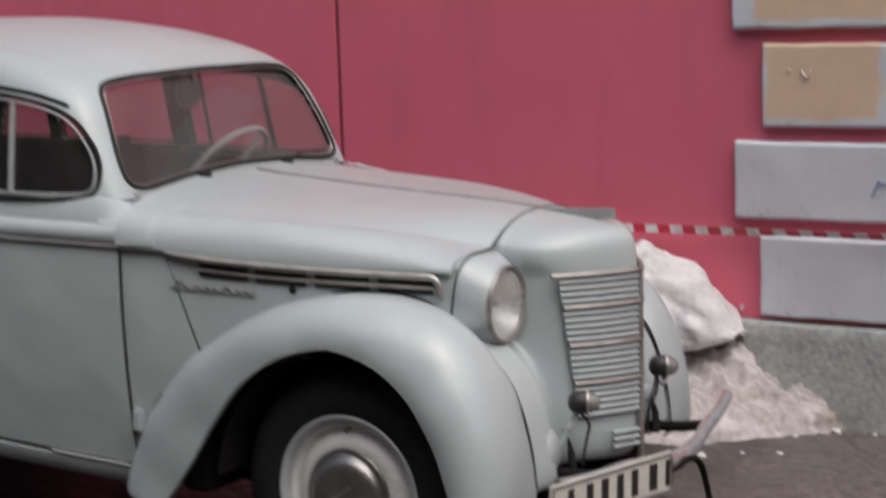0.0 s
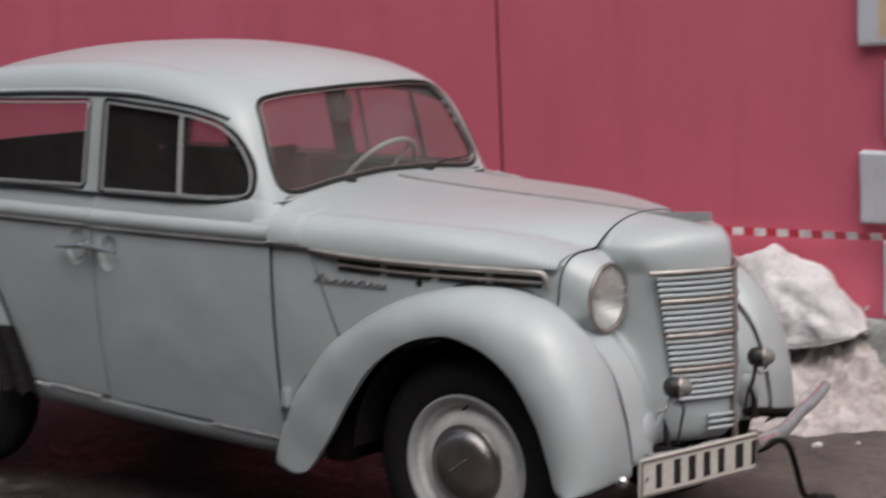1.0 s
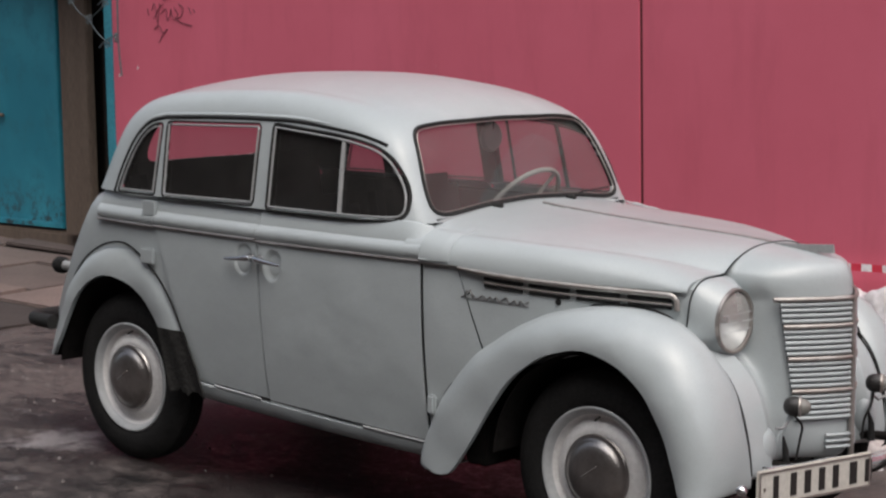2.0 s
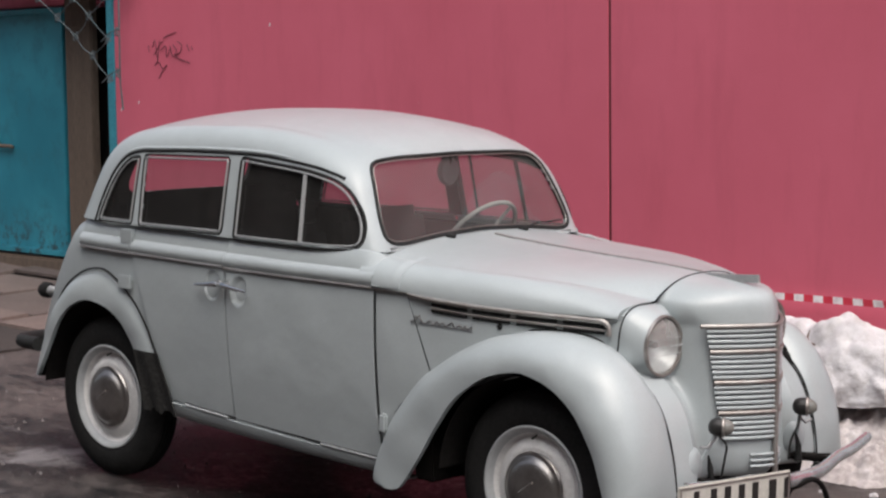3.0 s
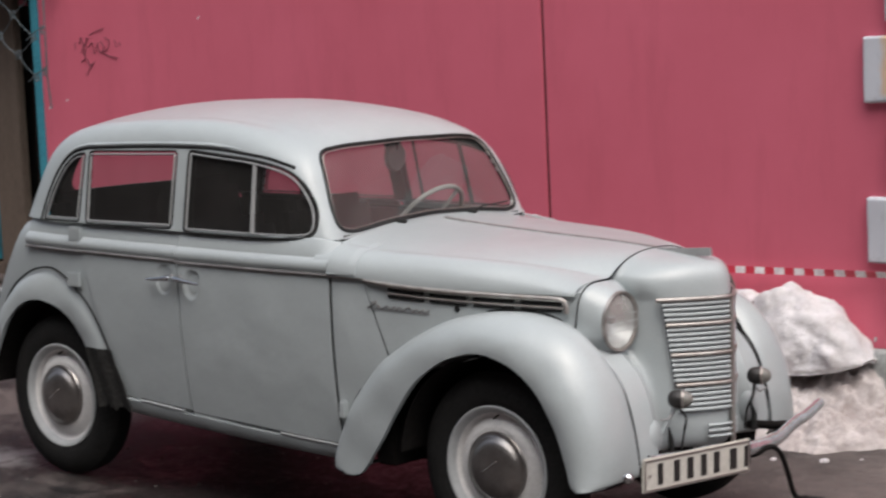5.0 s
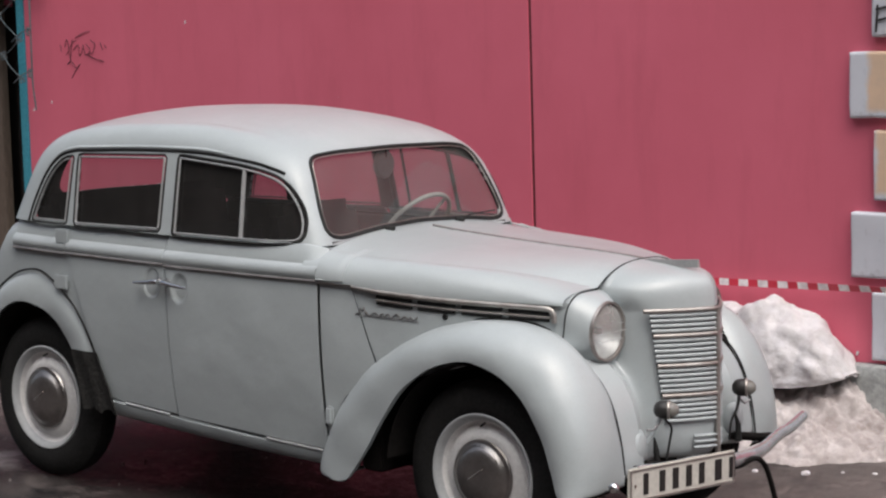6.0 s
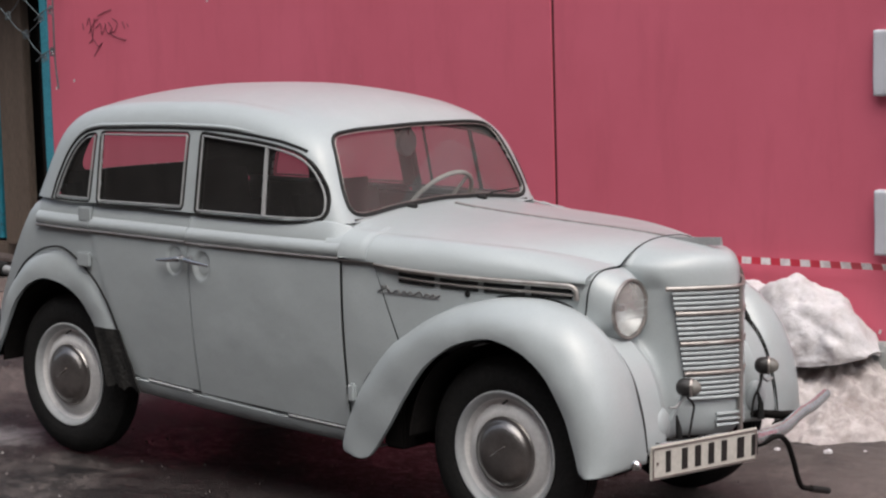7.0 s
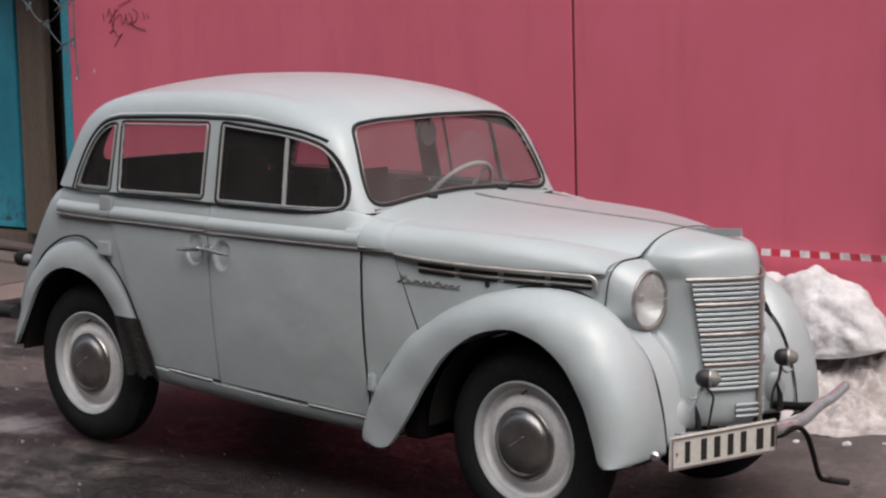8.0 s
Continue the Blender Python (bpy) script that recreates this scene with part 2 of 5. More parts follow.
def build_ground():
    def steps(lo, hi, mid, n):
        t = np.linspace(-1, 1, n)
        s = np.sign(t) * (0.12 * np.abs(t) + 0.88 * np.abs(t) ** 5)
        return np.where(s < 0, mid + (mid - lo) * s, mid + (hi - mid) * s)

    xs, ys = steps(-900, 900, 0.0, 150), steps(-900, 900, 0.0, 150)
    # a fine middle with roughness, widening outwards
    g = np.zeros((150, 150, 3))
    for i, x in enumerate(xs):
        for j, y in enumerate(ys):
            k = 1.0 if abs(x) < 12 and abs(y) < 12 else 0.0
            z = float(ground_z(x, y)) + k * 0.010 * noise.noise((x * 1.3, y * 1.3, 0)) - k * 0.004
            g[i, j] = x, y, z
    m, nt, p = tree("wet_dirty_asphalt")
    big, mid, fine, grain = noise_node(nt, 0.9, 6, 0.65), noise_node(nt, 6, 8, 0.72, (0.75, 1.5, 1)), noise_node(nt, 30, 5, 0.72), noise_node(nt, 130, 3, 0.7)
    wetness = mix(nt, 0.55, mid, big)
    col = mix(nt, ramp(nt, wetness, [(0.44, (0, 0, 0)), (0.56, (1, 1, 1))]), (0.020, 0.0155, 0.0145), (0.112, 0.092, 0.086))
    col = mix(nt, ramp(nt, fine, [(0.34, (0.85, 0.85, 0.85)), (0.54, (0, 0, 0))]), col, (0.018, 0.014, 0.013))
    col = mix(nt, ramp(nt, mix(nt, 0.4, fine, grain), [(0.56, (0, 0, 0)), (0.66, (0.75, 0.75, 0.75))]), col, (0.21, 0.185, 0.175))
    ice = noise_node(nt, 2.1, 9, 0.78)
    col = mix(nt, ramp(nt, ice, [(0.60, (0, 0, 0)), (0.68, (0.45, 0.45, 0.45))]), col, (0.33, 0.31, 0.31))
    # a patch of grey ice beside the rear wheel
    tc, sub, ln = nt.nodes.new("ShaderNodeTexCoord"), nt.nodes.new("ShaderNodeVectorMath"), nt.nodes.new("ShaderNodeVectorMath")
    sub.operation, ln.operation = "SUBTRACT", "LENGTH"
    sub.inputs[1].default_value = (-1.66, -0.60, 0.06)
    nt.links.new(tc.outputs["Object"], sub.inputs[0])
    nt.links.new(sub.outputs[0], ln.inputs[0])
    far = nt.nodes.new("ShaderNodeMath")
    far.operation = "MULTIPLY_ADD"
    nt.links.new(noise_node(nt, 9, 6, 0.7), far.inputs[0])
    far.inputs[1].default_value = 0.55
    nt.links.new(ln.outputs["Value"], far.inputs[2])
    col = mix(nt, ramp(nt, far.outputs[0], [(0.36, (0.75, 0.75, 0.75)), (0.52, (0, 0, 0))]), col, (0.30, 0.28, 0.285))
    # drier, paler ground in front of the snow
    sub3, ln3, far3 = nt.nodes.new("ShaderNodeVectorMath"), nt.nodes.new("ShaderNodeVectorMath"), nt.nodes.new("ShaderNodeMath")
    sub3.operation, ln3.operation, far3.operation = "SUBTRACT", "LENGTH", "MULTIPLY_ADD"
    sub3.inputs[1].default_value = (2.3, 1.5, -0.08)
    nt.links.new(tc.outputs["Object"], sub3.inputs[0])
    nt.links.new(sub3.outputs[0], ln3.inputs[0])
    nt.links.new(noise_node(nt, 4, 7, 0.7), far3.inputs[0])
    far3.inputs[1].default_value = 0.9
    half3 = nt.nodes.new("ShaderNodeMath")
    half3.operation = "MULTIPLY_ADD"
    half3.inputs[1].default_value, half3.inputs[2].default_value = 0.55, -0.25
    nt.links.new(ln3.outputs["Value"], half3.inputs[0])
    nt.links.new(half3.outputs[0], far3.inputs[2])
    pale = mix(nt, ramp(nt, fine, [(0.38, (0, 0, 0)), (0.60, (1, 1, 1))]), (0.085, 0.066, 0.060), (0.195, 0.165, 0.155))
    col = mix(nt, ramp(nt, far3.outputs[0], [(0.55, (0.9, 0.9, 0.9)), (0.95, (0, 0, 0))]), col, pale)
    # shade under and beside the car, darkened into the asphalt colour
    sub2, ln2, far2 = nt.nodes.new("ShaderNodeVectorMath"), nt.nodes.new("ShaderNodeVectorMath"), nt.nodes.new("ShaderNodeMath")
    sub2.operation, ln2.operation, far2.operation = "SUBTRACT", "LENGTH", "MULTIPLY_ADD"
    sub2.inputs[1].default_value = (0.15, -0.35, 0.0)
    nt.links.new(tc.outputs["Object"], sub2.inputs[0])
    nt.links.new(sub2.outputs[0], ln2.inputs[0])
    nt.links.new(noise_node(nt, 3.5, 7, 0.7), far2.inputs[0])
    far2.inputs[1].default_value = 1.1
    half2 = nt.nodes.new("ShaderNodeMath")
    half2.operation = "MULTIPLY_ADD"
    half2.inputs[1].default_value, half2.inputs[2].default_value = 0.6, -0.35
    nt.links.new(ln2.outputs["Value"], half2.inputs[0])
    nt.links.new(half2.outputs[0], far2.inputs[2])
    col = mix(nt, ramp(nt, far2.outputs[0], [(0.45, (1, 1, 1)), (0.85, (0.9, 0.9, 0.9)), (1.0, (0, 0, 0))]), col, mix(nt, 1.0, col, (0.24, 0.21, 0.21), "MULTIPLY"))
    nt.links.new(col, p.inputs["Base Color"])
    wet = mix(nt, 0.5, ramp(nt, wetness, [(0.42, (0.30, 0.30, 0.30)), (0.58, (0.85, 0.85, 0.85))]), ramp(nt, fine, [(0.35, (0.30, 0.30, 0.30)), (0.65, (0.95, 0.95, 0.95))]))
    nt.links.new(wet, p.inputs["Roughness"])
    p.inputs["Specular IOR Level"].default_value = 0.35
    bump(nt, p, mix(nt, 0.30, mix(nt, 0.5, fine, mid), grain), 1.0, 0.022)
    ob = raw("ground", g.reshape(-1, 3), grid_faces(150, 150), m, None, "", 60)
    return tagged(ob, "dark wet asphalt with grit and grey ice, shade painted under the car", "ground", kind="structure")


ground = build_ground()


def pink_wall_material():
    m, nt, p = tree("pink_painted_render")
    big, mid, fine = noise_node(nt, 0.7, 5, 0.6), noise_node(nt, 3.0, 7, 0.68, (1.6, 1.6, 0.35)), noise_node(nt, 85, 3, 0.6)
    col = mix(nt, ramp(nt, big, [(0.3, (0, 0, 0)), (0.7, (1, 1, 1))]), (0.62, 0.122, 0.180), (0.69, 0.147, 0.218))
    col = mix(nt, ramp(nt, mid, [(0.50, (0, 0, 0)), (0.80, (0.6, 0.6, 0.6))]), col, (0.53, 0.106, 0.153))
    speck = noise_node(nt, 26, 2, 0.5)
    col = mix(nt, ramp(nt, speck, [(0.79, (0, 0, 0)), (0.81, (0.5, 0.5, 0.5))]), col, (0.62, 0.40, 0.42))
    nt.links.new(col, p.inputs["Base Color"])
    p.inputs["Roughness"].default_value = 0.7
    bump(nt, p, mix(nt, 0.5, fine, mid), 0.25, 0.006)
    return m


PINK = pink_wall_material()
CONCRETE = rough_surface("stained_concrete", (0.24, 0.25, 0.245), (0.44, 0.455, 0.445), 4.5, 34, 0.9, 0.4)
DARK_RED = rough_surface("old_dark_red_paint", (0.16, 0.03, 0.035), (0.10, 0.02, 0.022), 5, 50, 0.7, 0.2)


# ---- the car: x ahead, z up, its right side at -y ----
car = thing("car", "pale grey-green vintage four-door saloon parked on wet asphalt", "car", pose(0, 0, 0, 0, 2, 0))

PLAN = spline((-1.85, 0.56), (-1.55, 0.625), (-1.25, 0.668), (-0.95, 0.688), (-0.4, 0.698), (0.0, 0.692), (0.45, 0.664),
              (0.60, 0.642), (0.95, 0.580), (1.42, 0.454), (1.8, 0.40))  # half width


def side_y(x, z):
    return PLAN(x) - 0.16 * (z - 0.72) ** 2


ROOF = spline((-1.9, 0.75), (-1.62, 1.22), (-1.4, 1.405), (-1.1, 1.512), (-0.75, 1.553), (-0.4, 1.563), (-0.1, 1.543), (0.1, 1.503), (0.25, 1.452), (0.6, 1.33))


def cabin(x, y, z):
    """Outside of the glasshouse: sides, roof, windscreen and back, run together with round corners."""
    side = np.abs(y) - (PLAN(x) - 0.018 - 0.20 * (z - 1.07) - 0.25 * np.clip(x, 0, 1) ** 2)
    # a pressed crease parts the crown from the round shoulder; it dies out towards the screen
    along = np.clip((0.15 - x) / 0.4, 0, 1) * np.clip((x + 1.30) / 0.25, 0, 1)
    top = z - (ROOF(x) - 0.24 * y**2 + 0.017 * along * np.sqrt(np.clip((np.abs(y) - 0.475) / 0.07, 0, 1)))
    front = (x - (0.392 - 0.48 * (z - 1.10) - 0.03 * y**2)) / 1.11
    back = (-x - (1.508 - 0.45 * (z - 1.07) - 0.30 * np.abs(y) ** 2)) / 1.1
    return smax(34.0, smax(26.0, side, top, back), front)


def cabin_y(x, z, off=0.0):
    start = np.stack([np.asarray(x, float), np.zeros_like(x, float), np.asarray(z, float)], -1)
    way = np.broadcast_to(np.array((0, -1.0, 0)), start.shape)
    p = root(cabin, start, way)
    p[..., 1] += off
    return p


def cabin_x(y, z, off=0.0):
    start = np.stack([np.full_like(np.asarray(y, float), -0.4), np.asarray(y, float), np.asarray(z, float)], -1)
    p = root(cabin, start, np.broadcast_to(np.array((1.0, 0, 0)), start.shape))
    p[..., 0] -= off
    return p


# window outlines: side ones in (x, z), the windscreen in (y, z)
REAR_WIN = [(-0.918, 1.079), (-0.396, 1.089), (-0.412, 1.384), (-0.948, 1.366)]


def rounded(corners, radius, n=90):
    """A closed outline with its corners cut round."""
    c = np.array(corners, float)
    pts = []
    for a, b, d, radius in zip(np.roll(c, 1, 0), c, np.roll(c, -1, 0), np.broadcast_to(radius, len(c))):
        u, v = a - b, d - b
        r1, r2 = min(radius, np.linalg.norm(u) / 2.2), min(radius, np.linalg.norm(v) / 2.2)
        p, q = b + u / np.linalg.norm(u) * r1, b + v / np.linalg.norm(v) * r2
        for t in np.linspace(0, 1, 7):
            pts.append((1 - t) ** 2 * p + 2 * t * (1 - t) * b + t * t * q)
    pts = np.array(pts)
    ring = np.vstack([pts, pts[:1]])
    run = np.r_[0, np.cumsum(np.linalg.norm(np.diff(ring, axis=0), axis=1))]
    want = np.linspace(0, run[-1], n + 1)[:-1]
    return np.stack([np.interp(want, run, ring[:, k]) for k in (0, 1)], 1)


QUARTER = rounded([(-1.206, 1.081), (-0.968, 1.084), (-0.976, 1.358), (-1.04, 1.350), (-1.10, 1.305), (-1.145, 1.240), (-1.183, 1.155)], [0.012, 0.012, 0.015, 0.05, 0.06, 0.06, 0.06], 90)
REAR_OUT = rounded(REAR_WIN, 0.015)
FRONT_OUT = rounded([(-0.322, 1.079), (0.225, 1.081), (0.328, 1.090), (0.317, 1.195), (0.217, 1.318), (0.04, 1.360), (-0.343, 1.388)], [0.012, 0.09, 0.06, 0.09, 0.12, 0.12, 0.015], 130)
HALF_SCREEN = [(0.26, 1.120), (0.475, 1.098), (0.538, 1.115), (0.538, 1.19), (0.512, 1.30), (0.480, 1.395), (0.34, 1.410)]
SCREEN = rounded([(0.0, 1.130)] + HALF_SCREEN + [(0.0, 1.416)] + [(-y, z) for y, z in HALF_SCREEN[::-1]], 0.055, 150)


def to_side(o, sgn, off):
    p = cabin_y(o[:, 0], o[:, 1], off)
    p[:, 1] *= -sgn
    return p


def build_cabin():
    na, ne = 260, 120
    az, el = np.linspace(0, 2 * np.pi, na + 1)[:-1], np.linspace(0, np.pi / 2, ne)
    a, e = np.meshgrid(az, el, indexing="ij")
    way = np.stack([np.cos(e) * np.cos(a), np.cos(e) * np.sin(a), np.sin(e)], -1)
    pts = root(cabin, np.array((-0.45, 0, 1.0775)), way)
    mid = pts - np.array((-0.45, 0, 1.0775))
    inner = pts - mid / np.linalg.norm(mid, axis=-1, keepdims=True) * 0.022
    k = na * ne
    verts = np.vstack([pts.reshape(-1, 3), inner.reshape(-1, 3)])
    outer = grid_faces(na, ne, True)
    faces = list(outer) + [tuple(k + v for v in f[::-1]) for f in outer]
    for i in range(na):
        j = (i + 1) % na
        faces.append((j * ne, i * ne, k + i * ne, k + j * ne))
    shell = raw("roof_shell", verts, faces, PAINT, None)
    # weld the fans at the top
    bm = bmesh.new()
    bm.from_mesh(shell.data)
    bmesh.ops.remove_doubles(bm, verts=bm.verts, dist=0.0004)
    bmesh.ops.recalc_face_normals(bm, faces=bm.faces)
    bm.to_mesh(shell.data)
    bm.free()
    cutters = []

    def prism(o, axis, lo, hi):
        n = len(o)
        cuts = [(p, h, q) if axis == "y" else (h, p, q) for h in (lo, hi) for p, q in o]
        cf = [tuple(range(n)), tuple(range(n, 2 * n))[::-1]] + [(i, n + i, n + (i + 1) % n, (i + 1) % n) for i in range(n)]
        me = bpy.data.meshes.new("cut")
        me.from_pydata(cuts, [], cf)
        bm = bmesh.new()
        bm.from_mesh(me)
        bmesh.ops.recalc_face_normals(bm, faces=bm.faces)
        bm.to_mesh(me)
        bm.free()
        cutters.append(new("cut", me))
        mod = shell.modifiers.new("opening", "BOOLEAN")
        mod.operation, mod.solver, mod.object = "DIFFERENCE", "EXACT", cutters[-1]

    for o in (QUARTER, REAR_OUT, FRONT_OUT):
        prism(o, "y", -0.9, -0.4)
        prism(o, "y", 0.4, 0.9)
    prism(SCREEN, "x", -0.15, 0.7)
    prism(rounded([(-0.36, 1.16), (0.36, 1.16), (0.33, 1.36), (-0.33, 1.36)], 0.09), "x", -1.7, -1.0)
    bpy.context.view_layer.update()
    done = bpy.data.meshes.new_from_object(shell.evaluated_get(bpy.context.evaluated_depsgraph_get()))
    shell.modifiers.clear()
    shell.data = done
    done.name = "roof_shell"
    done.materials.append(TRIMBOARD)
    mids = np.array([tuple(f.center) for f in done.polygons])
    for f, d in zip(done.polygons, cabin(mids[:, 0], mids[:, 1], mids[:, 2])):
        f.material_index = 1 if d < -0.009 else 0
    smooth_by_angle(done, 40)
    for c in cutters:
        bpy.data.objects.remove(c)
    shell.parent = car
    return shell


cabin_shell = build_cabin()


def pane(name, outline, place, material, parent, label=""):
    """A thin pane that fills an outline: rings drawn in towards its middle."""
    c = outline.mean(0)
    rings = [place(c + (outline - c) * s) for s in (1.03, 0.75, 0.5, 0.25, 0.03)]
    n = len(outline)
    verts = np.vstack(rings)
    faces = [(r * n + i, r * n + (i + 1) % n, (r + 1) * n + (i + 1) % n, (r + 1) * n + i) for r in range(4) for i in range(n)]
    faces.append(tuple(4 * n + i for i in range(n)))
    ob = raw(name, verts, faces, material, parent, label, 60)
    ob.visible_shadow = False
    return ob


def shrink(o, d):
    c = o.mean(0)
    t = np.roll(o, -1, 0) - np.roll(o, 1, 0)
    t /= np.linalg.norm(t, axis=1, keepdims=True)
    nrm = np.stack([t[:, 1], -t[:, 0]], 1)
    if ((o - c) * nrm).sum() > 0:
        nrm = -nrm
    return o + nrm * d


def side_glazing(sgn):
    for o, nm in ((QUARTER, "quarter_window"), (REAR_OUT, "rear_door_window"), (FRONT_OUT, "front_door_window")):
        w = pane(nm, o, lambda q: to_side(q, sgn, 0.014), GLASS_DARK if sgn < 0 else GLASS, car, "dusty side window glass")
        tube("window_seal", to_side(shrink(o, -0.003), sgn, 0.001), 0.0055 if o is FRONT_OUT else 0.0042, RUBBER, w, "black rubber seal", 6, True)
        tube("window_frame", to_side(shrink(o, 0.010), sgn, 0.000), 0.0036 if o is QUARTER else 0.0045, BRIGHT if sgn < 0 else TRIMBOARD, w, "thin bright window frame" if sgn < 0 else "dark inner window frame", 6, True)
    # post of the quarter light in the front door
    zs = np.linspace(1.092, 1.350, 14)
    post = to_side(np.stack([0.040 - 0.10 * (zs - 1.09), zs], 1), sgn, 0.004)
    tube("quarter_light_post", post, 0.009, BRIGHT if sgn < 0 else TRIMBOARD, car, "bright quarter-light post" if sgn < 0 else "dark quarter-light post", 6)


GUTTER = curve_through([(-1.228, 1.075), (-1.203, 1.165), (-1.147, 1.280), (-1.070, 1.353), (-0.975, 1.379), (-0.90, 1.384), (-0.65, 1.396), (-0.42, 1.402), (-0.2, 1.400), (0.04, 1.377), (0.15, 1.354), (0.20, 1.338)], 105)


def rain_gutter(sgn):
    """The dark channel over the windows and the rolled roof edge above it."""
    tube("gutter_gap", to_side(GUTTER, sgn, 0.001), 0.0068, SEAM, cabin_shell, "dark gap over the windows", 6)
    tube("roof_edge", to_side(shrink(GUTTER, -0.011)[10:90], sgn, 0.003), np.r_[np.linspace(0.002, 0.0085, 12), np.full(56, 0.0085), np.linspace(0.0085, 0.002, 12)], PAINT, cabin_shell, "", 8)


for sgn in (-1, 1):
    side_glazing(sgn)
    rain_gutter(sgn)
zs = np.linspace(1.095, 1.372, 8)
tube("window_guide", to_side(np.stack([-0.232 - 0.05 * (zs - 1.09), zs], 1), 1, 0.012), 0.006, TRIMBOARD, car, "dark window guide", 6)


def screen_glazing():
    def on(q, off=0.016):
        return cabin_x(q[:, 0], q[:, 1], off)

    w = pane("windscreen", SCREEN, on, SCREEN_GLASS, car, "flat one-piece windscreen")
    tube("windscreen_seal", on(shrink(SCREEN, 0.000), -0.001), 0.0075, RUBBER, w, "black rubber windscreen seal", 8, True)
    tube("windscreen_bead", on(shrink(SCREEN, 0.009), 0.000), 0.0022, DULL_TRIM, w, "thin tarnished bead", 6, True)
    for y in (-0.215, 0.215):
        p = np.array((0.398, y, 1.116))
        wip = lathe("wiper_pivot", [(0.0, 0.026), (0.007, 0.025), (0.010, 0.016), (0.011, 0.0), (0.011, -0.02)], RUBBER, car, tuple(p), "x", 16)
        arm = np.array([p + (0.025, 0, 0.01), p + (0.02, 0.05, 0.018), p + (0.012, 0.22, 0.022)])
        tube("wiper_arm", arm, 0.0030, RUBBER, wip, "", 6)


screen_glazing()


# lower body: a tub with the boot, and the outer skins on it
def tub(x, y, z):
    side = np.abs(y) - (side_y(x, z) - 0.008)
    back = (-x - (1.825 - 0.62 * np.clip(z - 0.52, 0, 1) ** 1.1 - 0.20 * y**2)) / 1.15
    arch = np.minimum(np.abs(y) - 0.45, 0.43 - np.hypot(x + 1.17, z - 0.32))
    return np.maximum(smax(30.0, side, back, z - 1.078, 0.33 - z, x - 0.43), arch)


def build_tub():
    na = 220
    az = np.linspace(0, 2 * np.pi, na + 1)[:-1]
    # rays fan out round the long axis so that the sides stay even
    xs = np.r_[np.linspace(-1.82, -1.5, 30), np.linspace(-1.48, 0.43, 60)]
    rows_ = []
    for x in xs:
        st = np.array((x, 0, 0.7))
        way = np.stack([0 * az, np.cos(az), np.sin(az)], -1)
        rows_.append(root(tub, np.broadcast_to(st, way.shape), way))
    pts = np.array(rows_)
    n = len(xs)
    verts = pts.reshape(-1, 3)
    faces = grid_faces(n, na, False, True) + [tuple(range(na))[::-1], tuple(range((n - 1) * na, n * na))]
    # open the top over the cabin
    mid = [(verts[list(f)].mean(0), f) for f in faces]
    faces = [f for q, f in mid if not (q[2] > 1.055 and abs(q[1]) < 0.60 and -1.36 < q[0] < 0.36)]
    faces = [f for f in faces if not (abs(verts[list(f)].mean(0)[1]) > 0.40 and math.hypot(verts[list(f)].mean(0)[0] + 1.17, verts[list(f)].mean(0)[2] - 0.32) < 0.436)]
    h = pts[34:86] * np.array((1, 0.955, 1))
    h[:, :, 2] = np.clip(h[:, :, 2], np.where(h[:, :, 0] < -0.68, 0.80, 0.36), 1.06)
    sheet("cabin_lining", h[:, np.r_[100:220, 0:11]], TRIMBOARD, car, 0.004, "dark cabin lining")
    return raw("body_tub", verts, faces, PAINT, car, "", 40)


build_tub()


def skin(name, x_low, x_high, z0, z1, sgn, off=0.0, nx=24, nz=20, parent=car, label="", dish=None):
    """A body panel on the side: its rear and front edges run from x_low up to x_high; z0 is its foot, or (rear, front). dish: a pressed hollow."""
    g = np.zeros((nx, nz, 3))
    za, zb = z0 if isinstance(z0, tuple) else (z0, z0)
    for i, k in enumerate(np.r_[0, 0.006, np.linspace(0.012, 0.988, nx - 4), 0.994, 1]):
        for j, q in enumerate(np.r_[0, 0.008, np.linspace(0.016, 0.984, nz - 4), 0.992, 1]):
            low = za + (zb - za) * k
            z = low + (z1 - low) * q
            x = (x_low[0] + (x_high[0] - x_low[0]) * q) * (1 - k) + (x_low[1] + (x_high[1] - x_low[1]) * q) * k
            y = float(side_y(np.array(x), z)) + off - (0.004 if min(k, 1 - k, q, 1 - q) < 0.004 else 0)
            if dish:
                r = math.hypot((x - dish[0]) / 0.046, (z - dish[1]) / 0.058)
                y -= 0.020 * max(0.0, 1 - r**2) ** 0.6
            g[i, j] = x, sgn * y, z
    return sheet(name, g, PAINT, parent, 0.012, label, flip=sgn > 0)


def belt_band(name, x0, x1, sgn, off, parent, first=0):
    """The pressed band under the windows: a flat strip, then a round roll."""
    sec = [(1.0880, -0.040), (1.0865, -0.027), (1.080, -0.0225), (1.036, -0.008), (1.020, -0.006), (1.013, 0.003), (1.003, 0.011), (0.990, 0.0145), (0.977, 0.012), (0.964, 0.003)][first:]
    xs = np.linspace(x0, x1, 40)
    g = np.zeros((40, len(sec), 3))
    for j, (z, d) in enumerate(sec):
        # towards the windscreen pillar the upper part sinks in
        sink = np.clip((xs - 0.33) / 0.10, 0, 1) ** 2 * min(1, max(0, (z - 1.02) / 0.05))
        g[:, j] = np.stack([xs, sgn * (side_y(xs, z) + off + d - 0.030 * sink), z - 0.016 * sink], 1)
    return sheet(name, g, PAINT, parent, 0.006, "", flip=sgn < 0)


def strip(name, x0, x1, sgn, z, r, off, material, parent, label=""):
    xs = np.linspace(x0, x1, 40)
    return tube(name, np.stack([xs, sgn * (side_y(xs, z) + off), np.full(40, z)], 1), r, material, parent, label, 6, flat=1.0)


